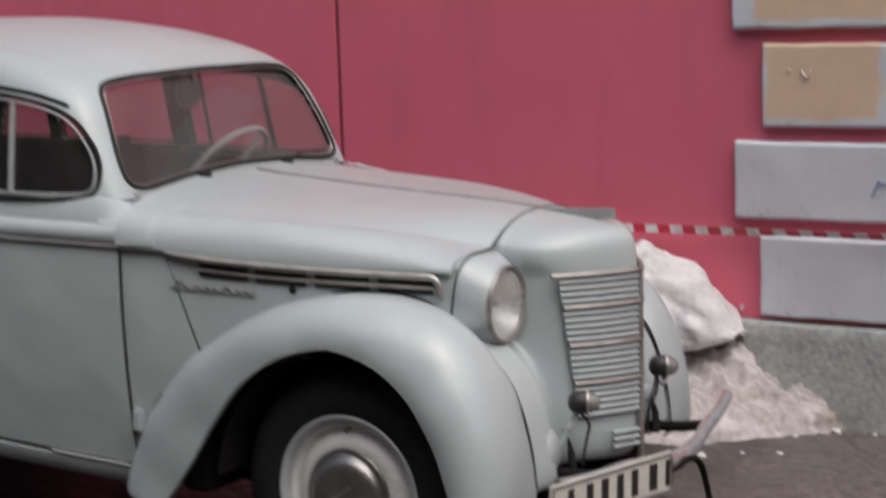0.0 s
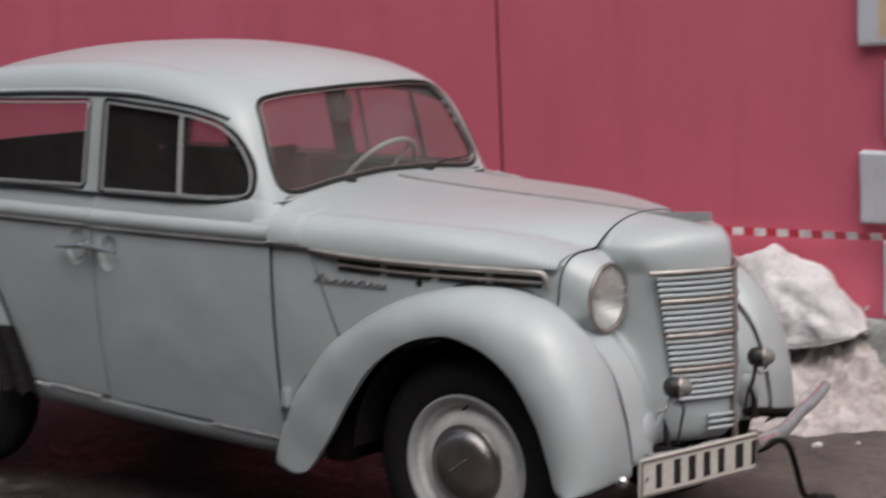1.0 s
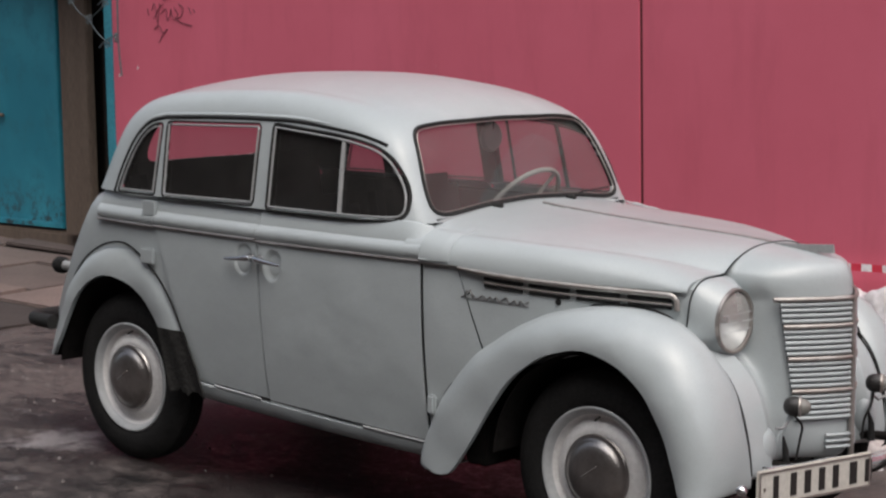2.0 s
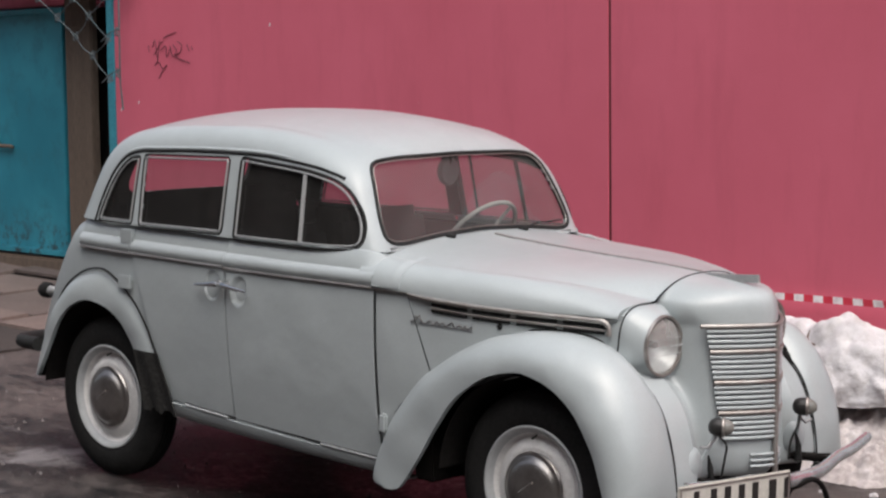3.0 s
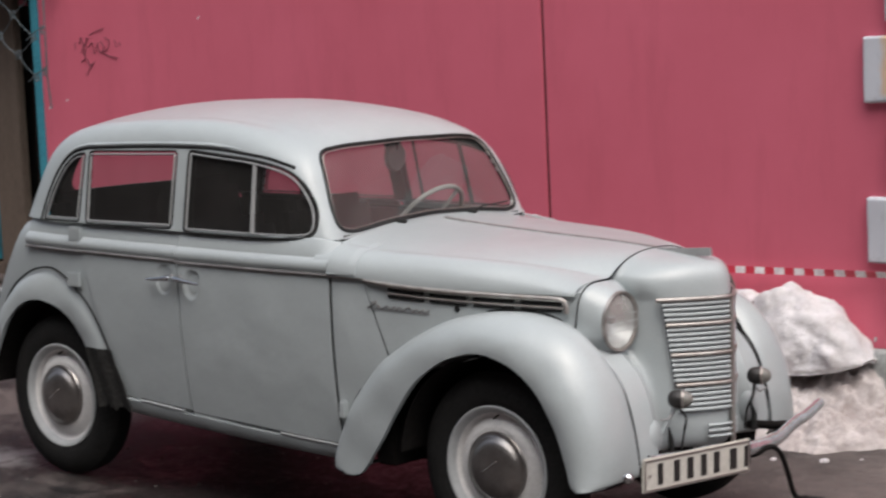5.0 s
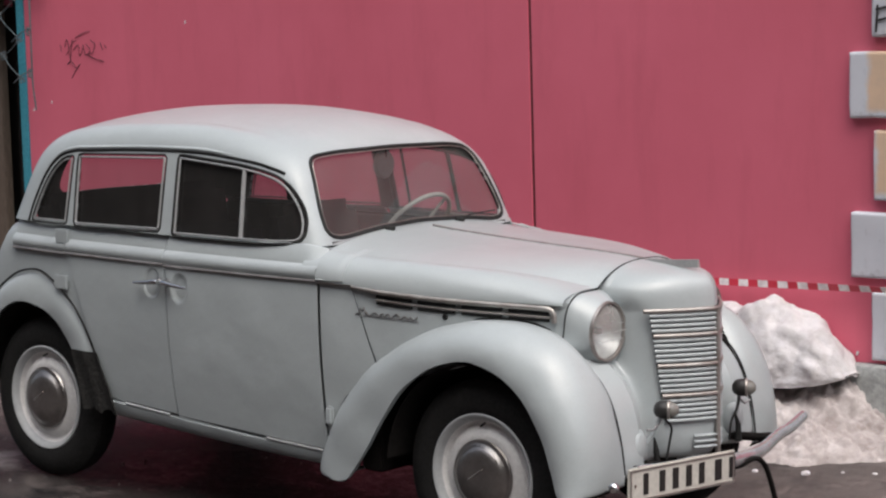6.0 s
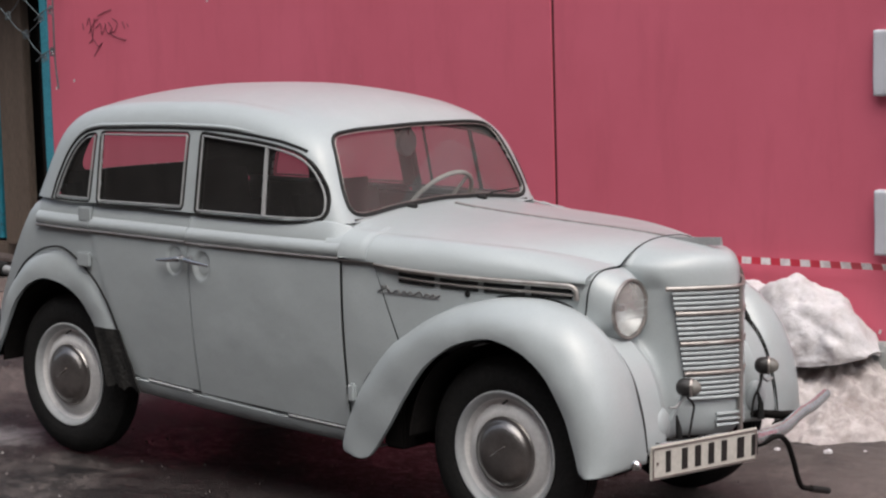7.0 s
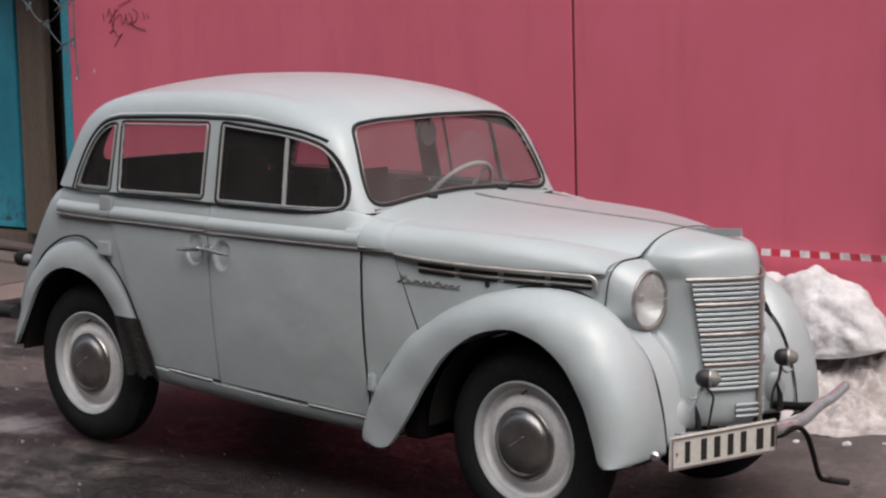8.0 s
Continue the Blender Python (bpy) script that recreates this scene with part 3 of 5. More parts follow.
def door_handle(parent, x, z, sgn, ahead):
    y = sgn * (side_y(np.array(x), z) + 0.008)
    h = tube("door_handle", [(x + ahead * k, y + sgn * d, z + e) for k, d, e in ((-0.012, 0.02, 0.004), (0.005, 0.026, 0.004), (0.03, 0.028, 0.0), (0.07, 0.026, -0.004), (0.125, 0.02, -0.009))],
             [0.010, 0.012, 0.009, 0.0085, 0.005], CHROME, parent, "bright lever handle", 10)
    lathe("handle_boss", [(0.0, 0.03 * sgn), (0.010, 0.03 * sgn), (0.013, 0.012 * sgn), (0.017, 0.0)], CHROME, parent, (x, y, z + 0.004), "y", 20)


def doors(sgn):
    rear = skin("rear_door", (-0.70, -0.305), (-0.955, -0.362), (0.386, 0.350), 0.966, sgn, 0.0, 110, 110, dish=(-0.430, 0.884))
    belt_band("rear_belt_band", -0.955, -0.362, sgn, -0.001, rear)
    strip("rear_belt_strip", -0.955, -0.362, sgn, 0.963, 0.006, 0.006, DULL_TRIM, rear, "tarnished belt moulding")
    front = skin("front_door", (-0.298, 0.466), (-0.352, 0.432), (0.350, 0.326), 0.966, sgn, 0.006, 140, 110, dish=(-0.268, 0.876))
    belt_band("front_belt_band", -0.352, 0.431 if sgn < 0 else 0.34, sgn, 0.007, front)
    strip("front_belt_strip", -0.352, 0.431, sgn, 0.960, 0.006, 0.012, DULL_TRIM, front, "tarnished belt moulding")
    belt_band("quarter_belt_band", -1.33, -0.96, sgn, -0.002, car)
    strip("quarter_belt_strip", -1.33, -0.96, sgn, 0.961, 0.006, 0.005, DULL_TRIM, car, "tarnished belt moulding")
    zs = np.linspace(0.966, 1.016, 6)
    tube("belt_gap", np.stack([0.433 + 0 * zs, sgn * (side_y(0.433 + 0 * zs, zs) + 0.010 - 0.26 * np.clip(zs - 0.99, 0, 1)), zs], 1), 0.002, SEAM, front, "dark gap at the door edge", 6)
    door_handle(rear, -0.378, 0.892, sgn, -1)
    door_handle(front, -0.330, 0.893, sgn, 1)
    for z in (1.032, 0.845):
        y = float(side_y(np.array(-0.955), z))
        b = box_bm(bmesh.new(), (-1.02, min(sgn * y, sgn * (y + 0.014)), z - 0.034), (-0.938, max(sgn * y, sgn * (y + 0.014)), z + 0.030), 0.006)
        part("door_hinge", b, PAINT, rear, "painted square hinge cover")
    y = float(side_y(np.array(0.50), 0.47))
    b = box_bm(bmesh.new(), (0.470, min(sgn * y, sgn * (y + 0.024)), 0.43), (0.506, max(sgn * y, sgn * (y + 0.024)), 0.50), 0.008)
    part("door_hinge", b, PAINT, front, "painted square hinge cover")
    # panel ahead of the door, and the scuttle joint
    cowl = skin("scuttle_panel", (0.472, 0.715), (0.438, 0.578), (0.32, 0.60), 0.957, sgn, 0.0)
    strip("scuttle_strip", 0.437, 0.592, sgn, 0.957, 0.007, 0.010, DULL_TRIM, cowl, "tarnished belt moulding")
    zs = np.linspace(0.42, 0.955, 20)
    xs = 0.468 - 0.034 * (zs - 0.36) / 0.606
    tube("door_gap", np.stack([xs, sgn * (side_y(xs, zs) + 0.0045), zs], 1), 0.0024, SEAM, cowl, "dark gap at the door edge", 6)
    zj = np.linspace(0.61, 0.94, 16)
    xj = 0.7165 - 0.137 * (zj - 0.60) / 0.345
    tube("panel_joint", np.stack([xj, sgn * (side_y(xj, zj) - 0.0008), zj], 1), 0.0014, SEAM, cowl, "fine joint line", 6)
    # sill below the doors
    g = np.zeros((40, 9, 3))
    xs = np.linspace(-0.70, 0.56, 40)
    low = 0.309 - 0.050 * (xs + 0.7) / 1.2
    top = 0.381 - 0.062 * (xs + 0.7) / 1.2
    for j, (k, d) in enumerate(((1.0, -0.03), (1.0, -0.002), (0.93, 0.008), (0.75, 0.006), (0.5, 0.0), (0.25, -0.008), (0.08, -0.02), (0.0, -0.04), (0.0, -0.09))):
        g[:, j] = np.stack([xs, sgn * (side_y(xs, 0.36) + d), low + (top - low) * k], 1)
    s = sheet("sill", g, PAINT, car, 0.004, "", flip=sgn < 0)
    for name, a, b, r, mat, text in (("sill_strip", 3, 12, 0.005, RIM_GREY, "chipped pale sill strip"), ("sill_moulding", 27, 39, 0.006, BRIGHT, "worn bright sill strip")):
        tube(name, np.stack([xs[a:b], sgn * (side_y(xs[a:b], 0.36) + 0.008), top[a:b] + 0.004], 1), r, mat, s, text, 6)
    tube("sill_gap", np.stack([xs[3:], sgn * (side_y(xs[3:], 0.36) + 0.003), top[3:] + 0.008], 1), 0.0045, SEAM, s, "dark gap under the doors", 6)


for sgn in (-1, 1):
    doors(sgn)
    # engine side behind the wing
    skin("bonnet_side", (0.718, 1.395), (0.581, 1.412), (0.60, 0.80), 0.945, sgn, 0.0, 40, 20)

# ---- bonnet ----
DOME_Y = spline((0.36, 0.580), (0.55, 0.556), (0.75, 0.530), (0.95, 0.492), (1.20, 0.400), (1.42, 0.290), (1.8, 0.22))
DOME_Z = spline((0.36, 1.062), (0.55, 1.052), (0.75, 1.046), (0.98, 1.037), (1.20, 1.018), (1.42, 0.976), (1.8, 0.93))
CREST = spline((0.34, 1.122), (0.58, 1.100), (0.95, 1.080), (1.25, 1.068), (1.42, 1.056), (1.55, 1.043), (1.75, 1.02))


BASE = spline((0.36, 0.968), (0.55, 0.960), (0.72, 0.946), (0.96, 0.937), (1.42, 0.932), (1.8, 0.930))


def bonnet_z(x, y):
    a, yd, zd, zc, w, zb = np.abs(y), DOME_Y(x), DOME_Z(x), CREST(x), PLAN(x) + 0.009, BASE(x)
    dome = zc - (zc - zd) * (a / yd) ** 2.6
    k = np.clip((a - yd) / (w - yd), 0, 1)
    flange = zb + (zd + 0.003 - zb) * np.sqrt(np.clip(1 - k**2.0, 0, 1))
    return np.where(a < yd, dome, flange)


def bonnet_sheet(name, x0, x1, nx, lift=0.0):
    xs = np.linspace(x0, x1, nx)
    th = np.linspace(-1, 1, 121)
    g = np.zeros((nx, 121, 3))
    for i, x in enumerate(xs):
        wide = PLAN(x) + 0.009 if x > 0.462 else PLAN(x) - 0.004
        f = np.sign(th) * np.abs(np.sin(np.abs(th) * np.pi / 2))
        y, xx = f * wide, np.full(121, x)
        for _ in range(3):
            xx = x - 0.020 * np.clip((np.abs(y) - 0.28) / 0.16, 0, 1) * np.clip((x - 1.1) / 0.3, 0, 1)
            y = f * (wide + PLAN(xx) - PLAN(x))
        g[i] = np.stack([xx, y, bonnet_z(xx, y) + lift], 1)
    return sheet(name, g, PAINT, car, 0.006, "", flip=False)


def cheek(x, y, z):
    """Pillar, scuttle and side run into one another."""
    a = np.abs(y)
    body = np.maximum(z - bonnet_z(x, a) - 0.001 + 0.004 * np.clip((x - 0.525) / 0.02, 0, 1), a - (PLAN(x) + 0.0105))
    return -smax(38.0, -cabin(x, y, z), -body)


for sgn in (-1, 1):
    g = np.zeros((44, 90, 3))
    for i, x in enumerate(np.linspace(0.4345, 0.556, 44)):
        w = np.linspace(-0.09, 1.25, 90)
        st = np.stack([np.full(90, x), np.full(90, 0.47), np.full(90, 0.985)], 1)
        g[i] = root(cheek, st, np.stack([0 * w, np.cos(w), np.sin(w)], 1))
    g[:, :, 1] *= sgn
    sheet("scuttle_cheek", g, PAINT, car, 0.004, "", flip=sgn < 0, angle=60)
    # fine upright joints before and behind it
    for i, dx in ((1, 0.0), (42, 0.0)):
        tube("scuttle_joint", g[i, 3:34] + np.array((dx, sgn * 0.0006, 0.0004)), 0.0018, SEAM, car, "fine joint line", 6)
bonnet = bonnet_sheet("bonnet", 0.548, 1.418, 60)
scuttle = bonnet_sheet("scuttle_top", 0.36, 0.560, 24, -0.002)
cs = np.linspace(0.44, 1.42, 40)
tube("bonnet_strip", np.stack([cs, 0 * cs, CREST(cs) + 0.001], 1), 0.0055, DULL_TRIM, bonnet, "tarnished centre strip", 6)


TRIM_Z = spline((0.588, 0.951), (0.72, 0.938), (0.96, 0.928), (1.345, 0.920))


def side_trims(sgn):
    """The louvre moulding on the bonnet's side: two bright bars that meet round the front, dark slots between."""
    xs = np.linspace(0.588, 1.345, 44)

    def at(x, z, o):
        return np.stack([x, sgn * (side_y(x, z) + o), z + 0 * x], 1)

    zt = TRIM_Z(xs)
    upper = at(xs, zt, 0.014)
    nose_ = [(xn, float(side_y(np.array(xn), 0.9)) + 0.013, zn) for xn, zn in ((1.358, 0.914), (1.366, 0.902), (1.368, 0.872))]
    path = np.vstack([upper, [(a, sgn * b, c) for a, b, c in nose_]])
    m = tube("side_moulding", path, np.r_[np.linspace(0.006, 0.010, 6), np.full(len(path) - 6, 0.010)], DULL_TRIM, car, "tarnished bright side moulding", 8)
    lx = np.linspace(0.69, 1.352, 40)
    lower = at(lx, TRIM_Z(lx) - 0.031, 0.008)
    tube("lower_bar", lower, 0.0045, DULL_TRIM, m, "", 8)
    for a in (0.68, 0.85, 1.02, 1.19):
        x = np.linspace(a + 0.010, a + 0.155, 10)
        tube("louvre", at(x, TRIM_Z(x) - 0.0165, 0.006), 0.0075, SEAM, m, "dark louvre slot", 6)
        tube("louvre", at(x, TRIM_Z(x) - 0.0415, 0.003), 0.0060, SEAM, m, "dark louvre slot", 6)
    # the script badge, as a plain wavy bright line
    bx = np.linspace(0.640, 0.858, 90)
    bz = 0.8585 - 0.03 * (bx - 0.61) + 0.0058 * np.sin((bx - 0.640) * 205 + 1.1 * np.sin(bx * 61)) + 0.006 * np.exp(-((bx - 0.775) / 0.006) ** 2)
    badge = tube("side_badge", at(bx, bz, 0.003), 0.0022, HUBCAP, bonnet, "dull metal squiggle badge", 6)
    ax = np.array([0.600, 0.614, 0.622, 0.628, 0.636, 0.640, 0.646])
    tube("badge_stroke", at(ax, np.array([0.852, 0.858, 0.876, 0.862, 0.880, 0.868, 0.853]), 0.003), 0.0024, HUBCAP, badge, "", 6)
    tube("badge_stroke", at(np.array([0.612, 0.70, 0.80, 0.862]), np.array([0.8505, 0.8475, 0.8445, 0.8425]), 0.003), 0.0014, HUBCAP, badge, "", 6)
    lathe("catch_hole", [(0.0, 0.006 * sgn), (0.009, 0.006 * sgn), (0.012, 0.0)], SEAM, bonnet, (0.965, float(sgn * side_y(np.array(0.965), 0.868)), 0.868), "y", 16)


for sgn in (-1, 1):
    side_trims(sgn)


# ---- nose, grille and lamps ----
def front_x(y, z):
    return 1.728 - 0.42 * np.sqrt(y * y + 0.0002) - 1.0 * y * y + 0.02 * (0.9 - z)


SEAM_X = spline((0.36, 1.644), (0.40, 1.639), (0.495, 1.621), (0.57, 1.601), (0.644, 1.565), (0.718, 1.493), (0.792, 1.390), (0.845, 1.26), (0.88, 1.15))  # where the apron meets the wing


def nose(x, y, z, bare=False):
    """The prow, waisted beside the lamps, with an apron that runs out from its foot to the wings."""
    a = np.abs(y)
    top = z - bonnet_z(np.clip(x, 0.6, 1.44), np.clip(a, 0, 0.30)) + 0.10 * np.clip(x - 1.42, 0, 1)
    waist = np.clip((0.985 - z) / 0.10, 0, 1) * np.clip((1.63 - x) / 0.10, 0, 1)
    side = a - (0.244 + 0.03 * np.clip((z - 0.90) / 0.08, 0, 1) - 0.014 * waist * waist * (3 - 2 * waist))
    prow = smax(30.0, top, (x - front_x(y, z)) / (1 + 0.9 * a), side, 0.36 - z)
    apron = smax(60.0, (x - SEAM_X(z) - 0.05 * (0.435 - a) + 0.9 * np.clip(0.325 - a, 0, 1)) / (1 + 0.7 * np.clip((z - 0.5) / 0.25, 0, 1)), a - 0.452, 0.345 - z)
    return prow if bare else -smax(34.0, -prow, -apron)


def build_nose():
    nz, nt_ = 150, 200
    th = np.linspace(-np.pi / 2, np.pi / 2, nt_)
    el = np.linspace(-0.9, np.pi / 2, nz)
    t, e = np.meshgrid(th, el, indexing="ij")
    way = np.stack([np.cos(e) * np.cos(t), np.cos(e) * np.sin(t), np.sin(e)], -1)
    pts = root(lambda x, y, z: nose(x, y, z, True), np.array((1.405, 0, 0.70)), way)
    return sheet("nose_shell", pts, PAINT, car, 0.005, "", flip=False)


nose_shell = build_nose()
for sgn in (-1, 1):
    ys, zs = np.r_[np.linspace(0.16, 0.31, 50), np.linspace(0.313, 0.452, 30)], np.linspace(0.345, 0.858, 90)
    yy, zz = np.meshgrid(ys, zs, indexing="ij")
    g = root(nose, np.stack([np.full_like(yy, 1.12), yy, zz], -1), np.broadcast_to(np.array((1.0, 0, 0)), yy.shape + (3,)), 0.8)
    g[:, :, 0] += 0.0008
    g[:, :, 1] *= sgn
    sheet("nose_apron", g, PAINT, car, 0.003, "", flip=sgn < 0, angle=70)
# dark joint between bonnet and nose
jy = np.linspace(-0.30, 0.30, 60)
tube("nose_joint", np.stack([np.full(60, 1.421), jy, bonnet_z(1.42, jy) + 0.0005], 1), 0.0024, SEAM, nose_shell, "dark panel joint", 6)

# bonnet ornament: a low fin
fin = bmesh.new()
prof = [(1.40, 0.0), (1.42, 0.010), (1.55, 0.016), (1.652, 0.024), (1.655, -0.004), (1.60, -0.008), (1.45, -0.004)]
for sy in (-0.009, 0.009):
    fin.faces.new([fin.verts.new((x, sy * (0.5 if dz > 0.01 else 1.0), 1.046 + dz + 0.0)) for x, dz in prof])
fin.verts.ensure_lookup_table()
for i in range(len(prof)):
    j = (i + 1) % len(prof)
    fin.faces.new([fin.verts[i], fin.verts[j], fin.verts[len(prof) + j], fin.verts[len(prof) + i]])
part("bonnet_ornament", fin, BRIGHT, bonnet, "bright fin ornament")


def bar_path(z, half, out, n=25):
    y = np.linspace(-half, half, n)
    return np.stack([front_x(y, z) + out, y, np.full(n, z)], 1)


def build_grille():
    zt, zb = 0.905, 0.525
    ys, zs = np.linspace(-1, 1, 41), np.linspace(0.505, 0.912, 12)
    back = np.zeros((12, 41, 3))
    for i, z in enumerate(zs):
        half = 0.174 + 0.046 * (z - 0.5) / 0.4
        y = ys * half
        back[i] = np.stack([front_x(y, z) + 0.004, y, np.full(41, z)], 1)
    base = sheet("grille_back", back, SEAM, car, 0.004, "dark gaps behind the grille bars", flip=True)
    n = 23
    for i in range(n):
        z = 0.515 + (0.905 - 0.515) * i / (n - 1)
        half = 0.174 + 0.046 * (z - 0.5) / 0.4
        wide = i in (n - 1, n - 6, n - 12, n - 18)
        mat = DULL_TRIM if wide else PAINT
        tube("grille_bar", bar_path(z, half + (0.02 if i == n - 1 else 0.004), 0.012 if wide else 0.009), 0.0085 if wide else 0.0072, mat, base, "tarnished wide grille bar" if wide else "", 8)
    for z in (0.455, 0.435, 0.415):
        tube("lower_vent_bar", bar_path(z, 0.09, 0.010), 0.006, PAINT, base, "", 6)
    tube("centre_strip", np.stack([front_x(0 * zs, np.linspace(0.36, 0.908, 12)) + 0.012, 0 * zs, np.linspace(0.36, 0.908, 12)], 1), 0.010, DULL_TRIM, base, "tarnished centre moulding", 8)


build_grille()


def box_out(u, v, x):
    """Squares the pod off a little towards its root."""
    k = min(1.0, max(0.0, (1.47 - x) / 0.08))
    return 1 + 0.44 * k * (2 * u * v / (u * u + v * v + 1e-9)) ** 2 * 0.5


def headlamp(sgn):
    c = np.array((1.486, sgn * 0.324, 0.836))
    r = 0.1005
    # fairing that swells out of the bonnet's side
    rings = []
    for x, k, dy, dz in ((1.02, 0.70, 0.055, -0.06), (1.14, 0.98, 0.035, -0.035), (1.26, 1.19, 0.016, -0.014), (1.345, 1.29, 0.002, -0.002), (1.398, 1.33, 0.0, 0.0), (1.424, 1.29, 0, 0), (1.457, 1.18, 0, 0), (1.478, 1.085, 0, 0), (1.486, 1.05, 0, 0)):
        rings.append([(x + 0.22 * r * math.sin(w) * (1.486 - x) / 0.1 * (x > 1.35), c[1] + sgn * dy + r * k * math.cos(w), c[2] + dz + r * k * 1.02 * math.sin(w)) for w in np.linspace(0, 2 * math.pi, 65)])
    rings = [[(x, c[1] + (y - c[1]) * box_out(y - c[1], z - c[2], x), c[2] + (z - c[2]) * box_out(y - c[1], z - c[2], x)) for x, y, z in ring] for ring in rings]
    pod = sheet("headlamp_pod", rings, PAINT, car, 0.004, "", flip=True)
    lathe("lamp_rim", [(r * 1.05, -0.008), (r * 1.065, 0.002), (r * 1.04, 0.011), (r * 0.97, 0.010), (r * 0.95, 0.0)], DULL_TRIM, pod, tuple(c), "x", 48, "tarnished bright lamp rim")
    lathe("reflector", [(0.0, -0.075), (r * 0.35, -0.068), (r * 0.65, -0.045), (r * 0.93, 0.0)], LENS, pod, tuple(c), "x", 40, "silvered reflector")
    lathe("bulb", [(0.0, -0.02), (0.011, -0.026), (0.013, -0.04), (0.010, -0.07)], BRIGHT, pod, tuple(c), "x", 16)
    q = lathe("lamp_glass", [(0.0, 0.026), (r * 0.4, 0.022), (r * 0.75, 0.012), (r * 0.95, 0.002)], LAMP_GLASS, pod, tuple(c), "x", 40, "domed lamp glass")
    q.visible_shadow = False
    for k in (-0.3, 0.0, 0.25):
        tube("lens_rib", [(c[0] + 0.024 - 0.03 * abs(k), c[1] + y, c[2] + r * k) for y in np.linspace(-0.085, 0.085, 9) * math.sqrt(1 - k * k)], 0.0012, RIM_GREY, pod, "", 4)
    # joint round the pod's root
    ring = np.array(rings[4])
    ang = np.arctan2(ring[:, 2] - c[2], sgn * (ring[:, 1] - c[1]))
    order = np.argsort(ang[:-1])
    arc = ring[:-1][order][(ang[:-1][order] > -0.35) & (ang[:-1][order] < 1.9)]
    tube("pod_joint", arc + (arc - c) * np.array((0, 0.012, 0.012)), 0.0026, SEAM, pod, "dark panel joint", 6)


for sgn in (-1, 1):
    headlamp(sgn)


# ---- wings ----
def wing(name, lip, crest, crest_y, inner_y, inner_drop, sgn, n=64, yl=0.690, liner=True, bulge=0.024):
    """A wing: its wheel-opening edge, the line of its crest, and where it joins the body."""
    m = len(lip)
    k = np.linspace(0, 1, n)
    L = curve_through(lip, 200)
    kk = np.linspace(0, 1, m)

    def along(points):
        p = np.array(points, float)
        tan = np.gradient(p, axis=0)
        i = np.minimum((k * (m - 1)).astype(int), m - 2)
        t = (k * (m - 1) - i)[:, None]
        return (2 * t**3 - 3 * t**2 + 1) * p[i] + (t**3 - 2 * t**2 + t) * tan[i] + (3 * t**2 - 2 * t**3) * p[i + 1] + (t**3 - t**2) * tan[i + 1]

    L, C = along(lip), along(crest)
    cy, iy, dr = spline(*zip(kk, crest_y))(k), spline(*zip(kk, inner_y))(k), along(inner_drop)
    rows_ = []
    t = np.linspace(0, 1, 20)[:, None]
    slack = spline((0, 0.15), (0.52, 0.15), (0.78, 1.0), (1, 1.0))(k)
    for i in range(n):
        l, c = L[i], C[i]
        p0 = np.array((l[0], yl, l[1]))
        p1 = np.array((l[0] + 0.55 * (c - l)[0], yl + bulge * slack[i], l[1] + 0.55 * (c - l)[1]))
        p2 = np.array((c[0], cy[i] + (0.50 + 0.12 * slack[i]) * (yl - cy[i]) + 0.008 * slack[i], c[1]))
        p3 = np.array((c[0], cy[i], c[1]))
        a = (1 - t) ** 3 * p0 + 3 * t * (1 - t) ** 2 * p1 + 3 * t * t * (1 - t) * p2 + t**3 * p3
        q2 = np.array((c[0] + dr[i][0], iy[i], c[1] + dr[i][1]))
        q1 = np.array((c[0], cy[i] + 0.6 * (iy[i] - cy[i]), c[1]))
        b = (1 - t[1:]) ** 2 * p3 + 2 * t[1:] * (1 - t[1:]) * q1 + t[1:] ** 2 * q2
        edge = np.array((l[0] + 0.0, yl - 0.02, l[1])) + 0 * p0
        rows_.append(np.vstack([edge, p0 - (0, 0.006, 0), a, b]))
    g = np.array(rows_)
    # old beaten metal: shallow unevenness
    u, v, q = g[:, :, 0] * 9, g[:, :, 1] * 11, g[:, :, 2] * 10
    g[:, 2:-1] += 0.0017 * np.stack([np.sin(v * 2 + 1.7 * q + sgn), np.sin(u * 1.9 + 2.3 * q) + 0.6 * np.sin(3.7 * u - 2.9 * q + 2), np.sin(1.7 * u + 2.6 * v) + 0.6 * np.sin(4.1 * u + 1.3 * q)], -1)[:, 2:-1]
    g[:, :, 1] *= sgn
    w = sheet(name, g, PAINT, car, 0.004, "", flip=sgn > 0, angle=50)
    if liner:
        h = g.copy()
        mid = np.array((L[:, 0].mean(), 0, L[:, 1].min()))
        h[:, :, 1] *= 0.985
        h[:, :, 0] += (mid[0] - h[:, :, 0]) * 0.006
        h[:, :, 2] -= 0.006
        sheet("wheel_arch_liner", h[:, 3:], UNDER, w, 0.004, "near-black arch liner, shade put into its colour", flip=sgn > 0)
    return w, g


FRONT_LIP = [(0.566, 0.237), (0.605, 0.258), (0.690, 0.374), (0.765, 0.490), (0.872, 0.622), (1.018, 0.715), (1.155, 0.741), (1.290, 0.705), (1.398, 0.628), (1.470, 0.520), (1.510, 0.412), (1.533, 0.338), (1.556, 0.316)]
FRONT_CREST = [(0.500, 0.233), (0.452, 0.256), (0.478, 0.378), (0.538, 0.506), (0.668, 0.667), (0.887, 0.809), (1.115, 0.866), (1.330, 0.858), (1.480, 0.790), (1.585, 0.660), (1.635, 0.500), (1.645, 0.352), (1.630, 0.322)]
FRONT_CY = [0.676, 0.672, 0.664, 0.648, 0.622, 0.580, 0.545, 0.525, 0.515, 0.515, 0.520, 0.530, 0.545]
